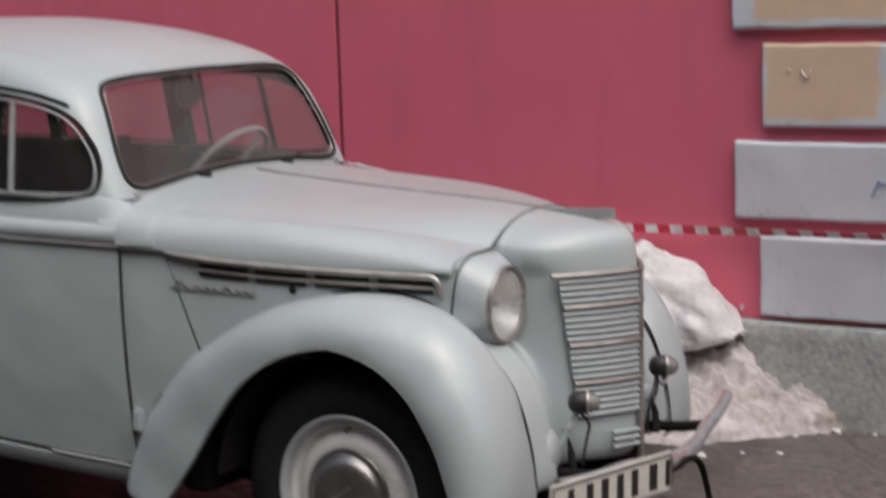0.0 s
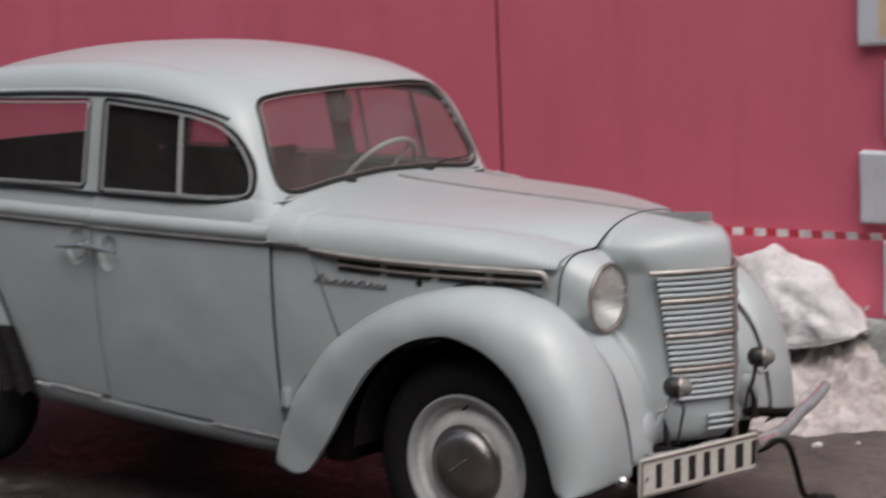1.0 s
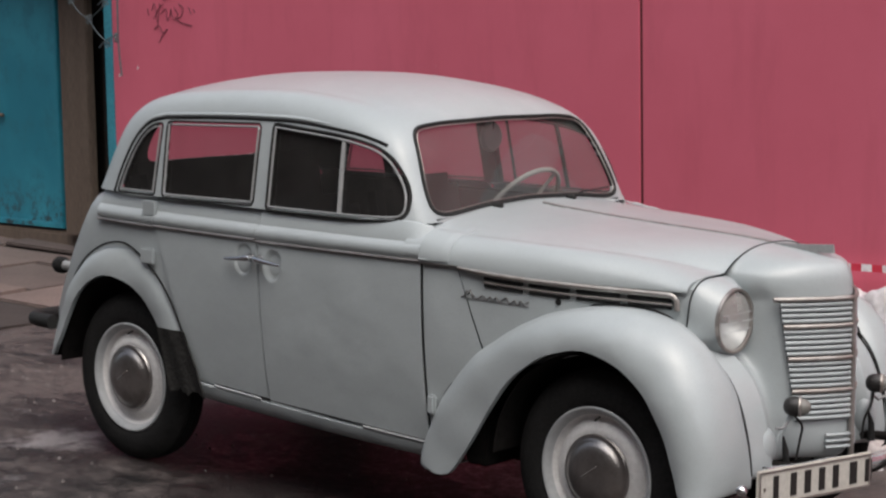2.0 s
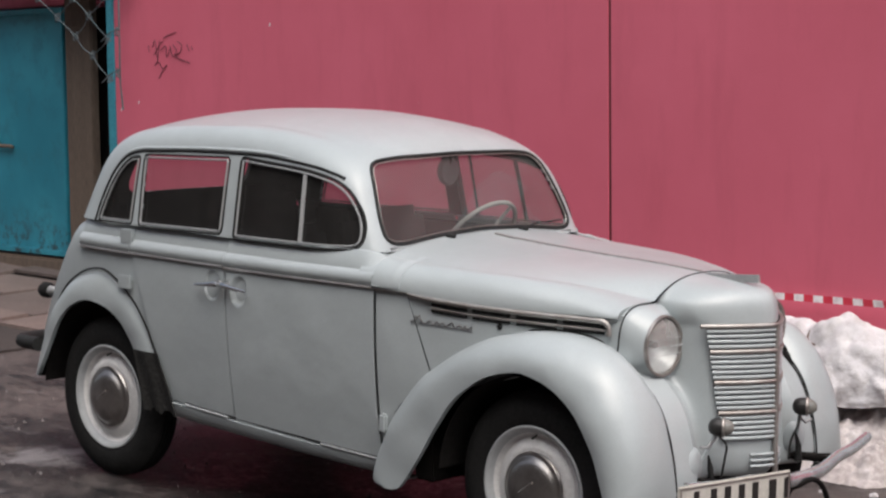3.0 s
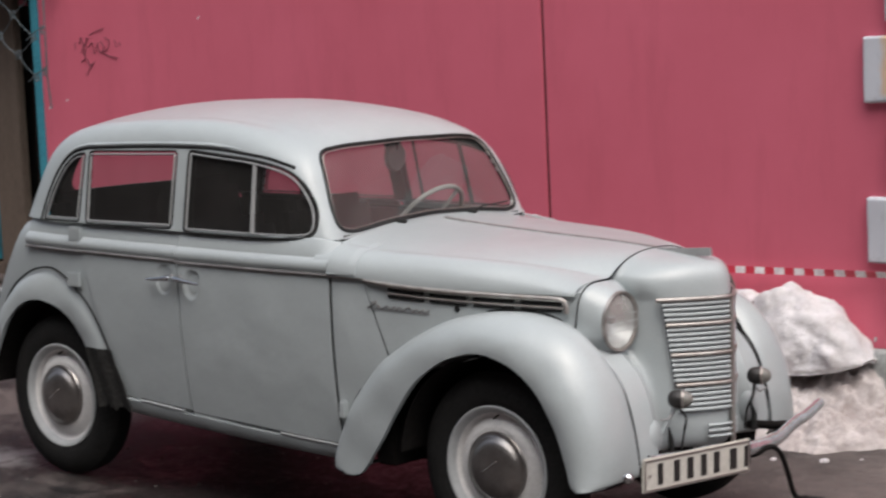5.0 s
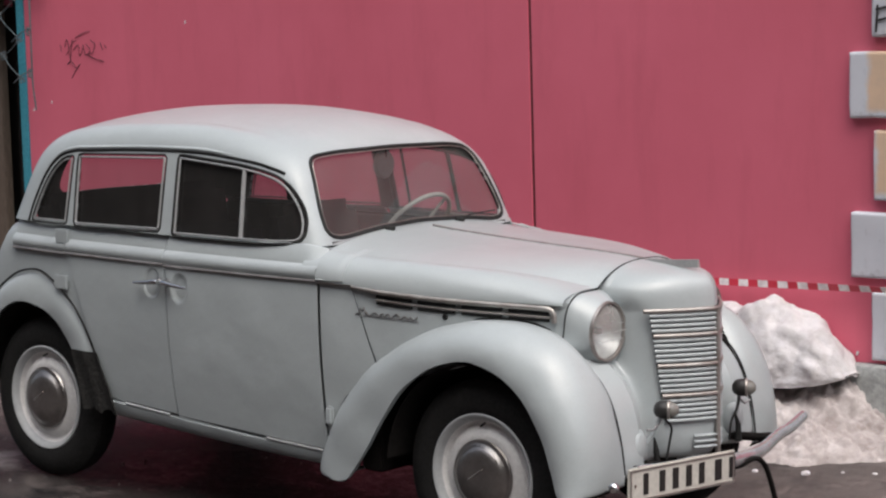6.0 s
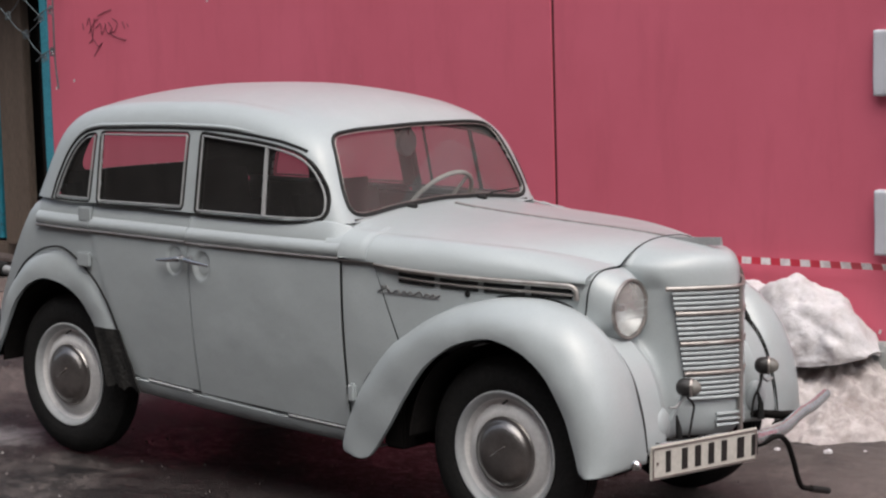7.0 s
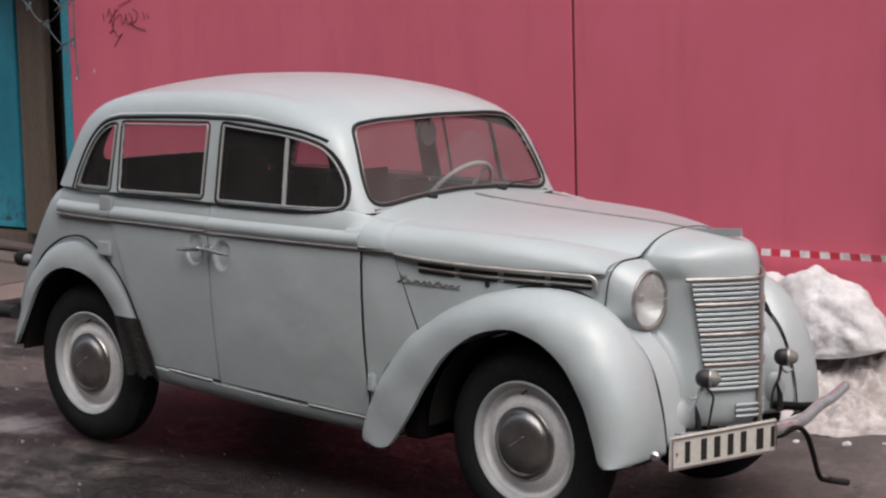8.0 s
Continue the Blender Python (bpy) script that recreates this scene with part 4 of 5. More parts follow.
FRONT_IY = [0.65, 0.640, 0.640, 0.625, 0.590, 0.530, 0.485, 0.445, 0.437, 0.435, 0.435, 0.435, 0.440]
FRONT_DROP = [(0.01, 0.0), (0.02, 0.0), (0.03, -0.01), (0.02, -0.015), (0.01, -0.004), (0.0, 0.002), (0.01, 0.002), (0.028, -0.030), (-0.025, -0.038), (-0.022, -0.014), (-0.015, 0.0), (-0.003, 0.0), (-0.003, 0.0)]
REAR_LIP = [(-1.590, 0.372), (-1.545, 0.445), (-1.490, 0.545), (-1.424, 0.647), (-1.337, 0.714), (-1.234, 0.738), (-1.105, 0.719), (-1.008, 0.666), (-0.955, 0.615), (-0.928, 0.580), (-0.908, 0.548)]
REAR_CREST = [(-1.635, 0.362), (-1.612, 0.490), (-1.560, 0.620), (-1.465, 0.745), (-1.325, 0.838), (-1.170, 0.873), (-1.030, 0.833), (-0.920, 0.758), (-0.850, 0.683), (-0.808, 0.618), (-0.772, 0.552)]
REAR_CY = [0.600, 0.610, 0.620, 0.630, 0.640, 0.645, 0.650, 0.655, 0.664, 0.670, 0.672]
REAR_IY = [0.50, 0.52, 0.54, 0.56, 0.58, 0.60, 0.62, 0.64, 0.65, 0.655, 0.66]
REAR_DROP = [(0.0, 0.0), (0.0, 0.0)] + [(0.0, -0.01)] * 7 + [(0.0, 0.0), (0.0, 0.0)]

for sgn in (-1, 1):
    fw, fg = wing("front_wing", FRONT_LIP, FRONT_CREST, FRONT_CY, FRONT_IY, FRONT_DROP, sgn)
    line = []
    for row in fg[14:]:
        inside = np.abs(row[:, 1]) < side_y(row[:, 0], row[:, 2]) + 0.001
        inside[:24] = False
        hit = np.argmax(inside) if inside.any() and row[-1, 0] < 1.385 else len(row) - 1
        line.append(row[hit] + np.array((0.001, sgn * 0.003, 0.004)))
    tube("wing_joint", curve_through(line[::2] + line[-1:], 90), 0.0036, SEAM, fw, "dark joint along the wing", 6)
    rw, rg = wing("rear_wing", REAR_LIP, REAR_CREST, REAR_CY, REAR_IY, REAR_DROP, sgn, yl=0.694, bulge=0.02)
    tube("wing_joint", np.stack([rg[:, 22, 0], sgn * (side_y(rg[:, 22, 0], rg[:, 22, 2]) + 0.004), rg[:, 22, 2] + 0.006], 1)[6:], 0.0045, SEAM, rw, "dark joint along the wing", 6)
    # leatherette flap that closes the front of the rear arch
    fl = np.zeros((16, 12, 3))
    for i, z in enumerate(np.linspace(0.57, 0.335, 16)):
        k = (0.57 - z) / 0.235
        x = np.linspace(-0.912 + 0.070 * k, -0.757 + 0.115 * k, 12)
        y = 0.706 + 0.004 * np.sin(x * 60 + z * 25) - 0.006 * k
        fl[i] = np.stack([x, sgn * y, z + (0.010 * np.sin(x * 70) + 0.006 * np.sin(x * 190)) * k], 1)
    sheet("arch_flap", fl, FLAP, rw, 0.006, "cracked black leatherette flap", flip=sgn > 0)


# ---- wheels ----
def wheel(x, y, sgn, z=0.323):
    hub = new("wheel")
    hub.parent, hub.location = car, (x, y, z)
    s = sgn
    w = 0.066
    prof = [(0.212, 0.052), (0.222, 0.062), (0.247, 0.068), (0.282, 0.067), (0.310, 0.058), (0.326, 0.047), (0.3365, 0.039)]
    prof += [(0.3385, 0.028), (0.3335, 0.027), (0.3335, 0.022), (0.340, 0.021), (0.340, 0.012), (0.335, 0.011), (0.335, 0.006), (0.3405, 0.005)]
    prof = prof + [(r, -h) for r, h in prof[::-1]]
    tyre = lathe("tyre", [(r, s * h) for r, h in prof], TYRE, hub, sides=80, label="worn black tyre")
    rim = lathe("rim", [(r, s * h) for r, h in ((0.219, 0.056), (0.222, 0.064), (0.217, 0.068), (0.208, 0.066), (0.200, 0.056), (0.192, 0.040), (0.186, 0.030), (0.180, 0.030))], RIM_GREY, hub, sides=72, label="grey painted rim edge")
    disc = lathe("wheel_disc", [(r, s * h) for r, h in ((0.200, 0.0555), (0.192, 0.0402), (0.184, 0.031), (0.176, 0.030), (0.165, 0.040), (0.150, 0.050), (0.136, 0.053), (0.120, 0.050), (0.110, 0.040), (0.0, 0.040))], RIM_WHITE, hub, sides=72, label="white painted disc wheel")
    cap = lathe("hubcap", [(r, s * h) for r, h in ((0.127, 0.050), (0.130, 0.058), (0.126, 0.064), (0.118, 0.066), (0.112, 0.070), (0.106, 0.078), (0.094, 0.087), (0.075, 0.0945), (0.05, 0.099), (0.025, 0.101), (0.0, 0.1015))], HUBCAP, hub, sides=64, label="dull domed metal hubcap")
    zig = [(0.030 * k, s * 0.1015 - s * 0.16 * (0.03 * k) ** 2, 0.012 + 0.022 * k) for k in np.linspace(-1, 1, 9)]
    tube("cap_mark", zig, 0.003, DULL_TRIM, hub, "small raised mark", 6)
    tube("valve", [(0.0, s * 0.045, 0.186), (0.0, s * 0.062, 0.181), (0.0, s * 0.070, 0.178)], 0.004, RUBBER, hub, "", 8)
    return hub


wheel(-1.170, -0.570, -1, 0.326), wheel(-1.170, 0.570, 1, 0.326), wheel(1.157, -0.545, -1, 0.327), wheel(1.157, 0.545, 1, 0.327)

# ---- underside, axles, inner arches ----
# near-black sheets and boxes added to fill the arches with shade
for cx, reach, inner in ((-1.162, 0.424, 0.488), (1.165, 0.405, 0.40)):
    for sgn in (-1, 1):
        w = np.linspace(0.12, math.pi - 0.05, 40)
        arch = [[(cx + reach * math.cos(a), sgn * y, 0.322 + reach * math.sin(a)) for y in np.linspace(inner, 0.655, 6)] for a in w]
        sheet("inner_arch", arch, UNDER, car, 0.004, "added near-black inner arch, shade put into its colour", flip=sgn > 0)

box("floor_pan", (-0.72, -0.58, 0.300), (0.60, 0.58, 0.37), UNDER, car, 0.02, "near-black floor underside")
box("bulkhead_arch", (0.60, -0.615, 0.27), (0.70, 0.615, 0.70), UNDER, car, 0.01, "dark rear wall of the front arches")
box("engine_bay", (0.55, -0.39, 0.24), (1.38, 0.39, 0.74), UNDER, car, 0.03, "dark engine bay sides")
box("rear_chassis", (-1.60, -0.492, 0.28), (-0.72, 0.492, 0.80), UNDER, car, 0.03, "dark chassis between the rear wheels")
tube("front_axle", [(1.17, -0.52, 0.30), (1.17, 0, 0.27), (1.17, 0.52, 0.30)], 0.03, UNDER, car)
tube("rear_axle", [(-1.17, -0.55, 0.318), (-1.17, 0, 0.318), (-1.17, 0.55, 0.318)], 0.04, UNDER, car)
tube("exhaust_pipe", [(1.0, 0.2, 0.25), (0.2, 0.22, 0.23), (-0.9, 0.24, 0.23), (-1.9, 0.25, 0.25)], 0.02, UNDER, car)


# ---- bumpers, plate, fog lamps, crank ----
def bumper():
    y = np.linspace(-0.560, 0.612, 90)
    a = np.abs(y)
    x = 1.876 - 0.225 * a ** 1.35
    z = 0.392 + 0.036 * np.clip(a - 0.1, 0, 1) / 0.5 + 0.011 * np.exp(-((a - 0.27) / 0.10) ** 2)
    h = 0.025 - 0.004 * np.clip((a - 0.10) / 0.25, 0, 1) - 0.001 * np.clip((a - 0.5) / 0.12, 0, 1)
    h *= np.sqrt(np.clip((0.6125 - y) / 0.02, 0.05, 1))
    w = np.linspace(-2.2, 2.2, 15)
    sec = [(0.020 * math.cos(q) - 0.006, math.sin(q)) for q in w]
    g = np.array([[(x[i] + dx * min(1, h[i] / 0.020), y[i], z[i] + dz * h[i]) for dx, dz in sec] for i in range(90)])
    b = sheet("front_bumper", g, BUMPER, car, 0.004, "worn chrome bumper blade", flip=False)
    lathe("bumper_end", [(0.0, 0.019), (0.009, 0.0168), (0.0165, 0.0095), (0.019, 0.0), (0.0165, -0.0095), (0.009, -0.0168), (0.0, -0.019)], CHROME, b, (1.742, -0.652, 0.382), "x", 24, "bright round bumper end")
    for s in (-1, 1):
        tube("bumper_iron", [(1.60, s * 0.30, 0.38), (1.74, s * 0.31, 0.39), (1.80, s * 0.32, 0.40)], 0.016, UNDER, b)
        lathe("bumper_bolt", [(0.0, 0.024), (0.010, 0.022), (0.015, 0.014), (0.016, 0.0)], CHROME, b, (1.848, s * 0.12 + 0.02, 0.395), "x", 16)
    return b


front_bumper = bumper()


def number_plate():
    p0, p1 = np.array((1.770, -0.612, 0.383)), np.array((1.902, -0.156, 0.390))
    mid, ex = (p0 + p1) / 2, (p1 - p0) / np.linalg.norm(p1 - p0)
    m = Matrix.Identity(4)
    ez = np.array((0, 0, 1.0))
    ey = np.cross(ez, ex)
    for i in range(3):
        m[i][0], m[i][1], m[i][2], m[i][3] = ex[i], ey[i], ez[i], mid[i]
    # local x along the plate, -y outwards
    plate = part("number_plate", box_bm(bmesh.new(), (-0.238, -0.006, -0.058), (0.238, 0.004, 0.058), 0.004, m), PLATE, car, "cream enamel number plate with black characters")
    border = bmesh.new()
    for lo, hi in (((-0.232, -0.009, 0.047), (0.232, -0.0055, 0.053)), ((-0.232, -0.009, -0.053), (0.232, -0.0055, -0.047)), ((-0.232, -0.009, -0.047), (-0.226, -0.0055, 0.047)), ((0.226, -0.009, -0.047), (0.232, -0.0055, 0.047))):
        box_bm(border, lo, hi, 0.0, m)
    part("plate_border", border, DULL_TRIM, plate, "thin worn border")
    x = -0.175
    for w, gap in ((0.036, 0.034), (0.042, 0.016), (0.044, 0.016), (0.042, 0.016), (0.042, 0.030), (0.052, 0.014), (0.046, 0.0)):
        part("plate_bar", box_bm(bmesh.new(), (x, -0.0085, -0.036), (x + w * 0.62, -0.0055, 0.036), 0.001, m), BLACK, plate)
        x += w + gap
    part("plate_bolt", box_bm(bmesh.new(), (-0.215, -0.010, -0.008), (-0.205, -0.0055, 0.004), 0.002, m), DULL_TRIM, plate)


number_plate()


def fog_lamp(sgn):
    c = np.array((1.700, sgn * 0.262, 0.577))
    f = lathe("fog_lamp", [(0.0, -0.054), (0.014, -0.052), (0.026, -0.044), (0.033, -0.030), (0.035, -0.012), (0.034, 0.0)], BLACK, car, tuple(c), "x", 32, "small black fog lamp")
    lathe("lamp_rim", [(0.034, -0.002), (0.0375, 0.0), (0.037, 0.006), (0.033, 0.008)], DULL_TRIM, f, tuple(c), "x", 32, "dull metal rim")
    lathe("lamp_glass", [(0.0, 0.042), (0.010, 0.041), (0.020, 0.034), (0.028, 0.022), (0.032, 0.009)], FOG_GLASS, f, tuple(c), "x", 24, "dull grey lamp glass")
    turn = Matrix.Translation(c) @ Matrix.Rotation(radians(30), 4, "Z") @ Matrix.Scale(0.92, 4) @ Matrix.Translation(-Vector(c))
    for ob in [f] + list(f.children):
        ob.data.transform(turn)
    tube("bracket", [c + (-0.025, 0, -0.028), c + (-0.035, sgn * 0.012, -0.055), c + (-0.045, sgn * 0.02, -0.085), c + (-0.06, sgn * 0.03, -0.12)], [0.009, 0.007, 0.007, 0.010], PAINT, f, "", 10)
    tube("lever", [c + (-0.03, sgn * 0.015, -0.05), c + (-0.03, sgn * 0.045, -0.068), c + (-0.03, sgn * 0.085, -0.062)], 0.0045, BRIGHT, f, "", 8)
    tube("wiring", curve_through([c + (-0.02, -sgn * 0.01, -0.035), c + (-0.01, -sgn * 0.04, -0.07), c + (-0.025, -sgn * 0.055, -0.12), c + (-0.035, -sgn * 0.05, -0.19)], 16), 0.0042, RUBBER, f, "black cable", 8)
    # bulge over the end of the spring, and the slot beside it
    rings = [[(1.612 + 0.034 * math.cos(u), sgn * (0.322 + 0.052 * math.sin(u) * math.cos(v)), 0.440 + 0.066 * math.sin(u) * math.sin(v)) for v in np.linspace(0, 2 * math.pi, 25)] for u in np.linspace(0.02, math.pi * 0.6, 12)]
    sheet("spring_cover", rings, PAINT, car, 0.003, "", flip=sgn < 0, angle=60)
    tube("apron_slot", [(1.668, sgn * 0.272, 0.372), (1.664, sgn * 0.276, 0.43), (1.652, sgn * 0.272, 0.475)], [0.014, 0.011, 0.003], SEAM, nose_shell, "dark slot beside the spring", 8)


for sgn in (-1, 1):
    fog_lamp(sgn)

tube("starting_crank", curve_through([(1.60, 0.0, 0.345), (1.84, -0.06, 0.36), (1.90, -0.02, 0.392), (1.905, 0.045, 0.362), (1.90, 0.105, 0.285), (1.90, 0.145, 0.205), (1.90, 0.175, 0.172), (1.90, 0.215, 0.160), (1.90, 0.36, 0.122)], 50), 0.0095, UNDER, car, "black iron starting crank", 10)
tube("crank_grip", [(1.90, 0.235, 0.155), (1.90, 0.365, 0.121)], 0.013, RUBBER, car, "", 10)

# rear bumper end and the lamp on its stalk
tube("rear_bumper", curve_through([(-1.62, -0.665, 0.50), (-1.83, -0.60, 0.49), (-1.90, -0.35, 0.48), (-1.92, 0.0, 0.48), (-1.90, 0.35, 0.48), (-1.83, 0.60, 0.49)], 40), 0.030, RUBBER, car, "dark rear bumper bar", 10)
stalk = tube("lamp_stalk", [(-1.44, -0.565, 0.722), (-1.56, -0.575, 0.728), (-1.652, -0.58, 0.728)], [0.02, 0.018, 0.022], BRIGHT, car, "bright lamp stalk", 12)
lathe("rear_lamp", [(0.0, 0.0), (0.028, 0.0), (0.035, -0.012), (0.035, -0.042), (0.026, -0.058), (0.0, -0.060)], SEAM, stalk, (-1.645, -0.58, 0.728), "x", 24, "round black lamp body")

# ---- inside the car ----
def seat(x, y, wide, name, tall):
    s = new(name)
    s.parent = car
    part("cushion", box_bm(bmesh.new(), (x - 0.02, y - wide, 0.50), (x + 0.48, y + wide, 0.66), 0.05), CLOTH, s)
    m = Matrix.Translation((x, y, 0.60)) @ Matrix.Rotation(radians(-12), 4, "Y")
    part("backrest", box_bm(bmesh.new(), (-0.07, -wide, 0.0), (0.07, wide, tall), 0.05, m), CLOTH, s)


seat(-0.38, -0.30, 0.25, "front_seat", 0.50)
seat(-0.38, 0.30, 0.25, "front_seat", 0.54)
seat(-1.18, 0.0, 0.54, "rear_bench", 0.585)
box("dashboard", (0.30, -0.56, 0.92), (0.42, 0.56, 1.09), TRIMBOARD, car, 0.03, "grey dashboard")
for sgn in (-1, 1):
    box("door_lining", (-0.66, min(sgn * 0.615, sgn * 0.635), 0.45), (0.34, max(sgn * 0.615, sgn * 0.635), 1.062), TRIMBOARD, car, 0.01, "dark door lining")
    box("quarter_lining", (-1.2, min(sgn * 0.595, sgn * 0.615), 0.84), (-0.67, max(sgn * 0.595, sgn * 0.615), 1.072), TRIMBOARD, car, 0.01, "dark quarter lining")
sw = Matrix.Translation((0.085, 0.300, 1.050)) @ Matrix.Rotation(radians(-52), 4, "Y")
ring = [tuple(sw @ Vector((0.190 * math.cos(w), 0.190 * math.sin(w), 0))) for w in np.linspace(0, 2 * math.pi, 49)[:-1]]
wheel_ring = tube("steering_wheel", ring, 0.0095, CREAM, car, "cream steering wheel", 10, True)
for w in (0.5, 2.6, 4.7):
    tube("spoke", [tuple(sw @ Vector((0, 0, -0.03))), tuple(sw @ Vector((0.185 * math.cos(w), 0.185 * math.sin(w), 0)))], 0.007, CREAM, wheel_ring, "", 8)
tube("steering_column", [tuple(sw @ Vector((0, 0, 0))), tuple(sw @ Vector((0, 0, -0.45)))], 0.02, RUBBER, car)
mir = lathe("rear_view_mirror", [(0.0, 0.012), (0.05, 0.010), (0.058, 0.0), (0.055, -0.012), (0.0, -0.02)], RIM_MIRROR, car, (0.14, 0.055, 1.335), "x", 28, "round grey mirror")
tube("mirror_arm", [(0.14, 0.055, 1.34), (0.16, 0.05, 1.43)], 0.006, RUBBER, mir)

# ---- wall, entrance and quoins ----
SEAM_S = -1.853


def wall_box(name, s0, s1, d0, d1, z0, z1, material, bevel=0.0, label="", category="", kind="structure", parent=None):
    """A block laid along the wall: s along it, d out of it."""
    ob = box(name, (s0, -d1, z0), (s1, -d0, z1), material, parent, bevel)
    if parent is None:
        ob.matrix_world = WALL
        tagged(ob, label, category, kind=kind)
    elif label:
        ob["label"] = label
    return ob


TEAL = rough_surface("teal_gate_paint", (0.03, 0.22, 0.30), (0.06, 0.32, 0.40), 1.6, 45, 0.55, 0.2)
PALE_BLUE = rough_surface("flaking_pale_blue_paint", (0.14, 0.27, 0.37), (0.27, 0.37, 0.43), 7, 40, 0.8, 0.4)
RUST = rough_surface("rusty_brown_board", (0.105, 0.078, 0.060), (0.17, 0.128, 0.098), 2.5, 40, 0.85, 0.4, stretch=(3, 3, 0.4))
# near-black brown holds the entrance's deep shade; the dark corrugated sheet shares it
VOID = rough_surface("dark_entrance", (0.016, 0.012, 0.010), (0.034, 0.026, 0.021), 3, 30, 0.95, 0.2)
WIRE = rough_surface("galvanised_wire", (0.10, 0.135, 0.15), (0.19, 0.225, 0.235), 30, 90, 0.5, 0.1, 0.5)

wall_box("wall_north", SEAM_S + 0.008, 9.0, -0.35, 0.0, -0.5, 4.4, PINK, 0.004, "pink painted rendered wall with scuffs", "wall")
wall_box("wall_west", -6.175, SEAM_S - 0.008, -0.35, 0.0, -0.5, 4.4, PINK, 0.004, "pink painted rendered wall with a scrawl", "wall")
wall_box("wall_joint", SEAM_S - 0.03, SEAM_S + 0.03, -0.30, -0.005, -0.4, 4.4, DARK_RED, 0.0, "dark red recessed joint in the wall", "joint")
wall_box("door_frame", -6.262, -6.178, -0.30, 0.004, 0.1, 2.36, TEAL, 0.006, "teal painted steel door post", "door frame")
wall_box("entrance_back", -12.0, -6.2, -1.3, -0.95, -0.2, 5.0, VOID, 0.0, "back of the entrance, its shade put into the colour", "wall")
wall_box("wall_above_entrance", -12.0, -6.18, -0.9, -0.02, 2.90, 4.4, PINK, 0.004, "pink wall above the entrance", "wall")
wall_box("lintel", -12.0, -7.34, -0.90, -0.42, 2.235, 2.305, PINK, 0.004, "pink lintel over the gate", "lintel")
wall_box("threshold", -12.0, -6.18, -0.9, -0.36, -0.1, 0.392, RUST, 0.02, "dark grimy brick threshold", "threshold")
wall_box("side_panel", -7.215, -6.89, -0.36, -0.30, 0.38, 2.40, RUST, 0.008, "rusty brown sheet panel beside the gate", "panel")
wall_box("side_recess", -6.93, -6.27, -0.80, -0.45, 0.2, 2.9, VOID, 0.0, "block filling the recess beside the gate, coloured as its shade", "recess")


def gate_leaf():
    g = thing("gate_leaf", "teal painted sheet-steel gate, scratched and rusting at the foot", "gate", WALL)
    # a sheet with dents, rails and a latch
    n, k = 40, 40
    pts = np.zeros((n, k, 3))
    for i, s in enumerate(np.linspace(-9.4, -7.345, n)):
        for j, z in enumerate(np.linspace(0.405, 2.222, k)):
            pts[i, j] = s, 0.40 + 0.006 * noise.noise((s * 2.2, z * 2.2, 3)), z
    m, nt, p = tree("scratched_teal_sheet")
    big, mid, fine = noise_node(nt, 0.8, 4, 0.6), noise_node(nt, 5, 6, 0.7), noise_node(nt, 60, 3, 0.6)
    tc, sep = nt.nodes.new("ShaderNodeTexCoord"), nt.nodes.new("ShaderNodeSeparateXYZ")
    nt.links.new(tc.outputs["Object"], sep.inputs[0])
    col = mix(nt, ramp(nt, big, [(0.35, (0, 0, 0)), (0.65, (1, 1, 1))]), (0.016, 0.20, 0.28), (0.042, 0.32, 0.42))
    col = mix(nt, ramp(nt, mid, [(0.50, (0, 0, 0)), (0.66, (0.8, 0.8, 0.8))]), col, (0.020, 0.17, 0.23))
    scuff = mix(nt, 1.0, ramp(nt, noise_node(nt, 9, 6, 0.75), [(0.50, (0, 0, 0)), (0.60, (1, 1, 1))]), ramp(nt, sep.outputs["Z"], [(0.40, (1, 1, 1)), (0.75, (0, 0, 0))]), "MULTIPLY")
    col = mix(nt, scuff, col, (0.035, 0.03, 0.028))
    nt.links.new(col, p.inputs["Base Color"])
    p.inputs["Roughness"].default_value = 0.5
    bump(nt, p, fine, 0.15, 0.004)
    sheet("gate_sheet", pts, m, g, 0.02, "", flip=False)
    for z in (0.43, 2.20):
        box("gate_rail", (-9.4, 0.37, z - 0.02), (-7.37, 0.40, z + 0.02), m, g, 0.005)
    box("gate_stile", (-7.38, 0.365, 0.41), (-7.342, 0.42, 2.22), m, g, 0.006)
    tube("gate_latch", [(-8.6, 0.375, 1.205), (-8.3, 0.37, 1.207), (-8.10, 0.372, 1.205), (-8.075, 0.385, 1.198)], 0.014, RUST, g, "rusty sliding bolt", 8)
    box("latch_plate", (-8.36, 0.385, 1.225), (-8.26, 0.398, 1.285), TEAL, g, 0.006)
    return g


gate_leaf()


def canopy():
    c = thing("canopy", "pale blue flaking boarded canopy over the entrance", "canopy", WALL)
    for i, z in enumerate((2.372, 2.52, 2.67)):
        box("fascia_board", (-7.26, -0.09, z), (-5.86, -0.02, z + 0.143), PALE_BLUE, c, 0.006)
    box("soffit", (-7.26, -0.018, 2.362), (-5.95, 0.42, 2.392), DARK_RED, c, 0.004, "dark red underside")
    for i in range(18):
        s = -7.32 - 0.06 * i
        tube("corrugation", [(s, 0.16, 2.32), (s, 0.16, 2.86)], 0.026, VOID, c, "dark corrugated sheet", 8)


canopy()


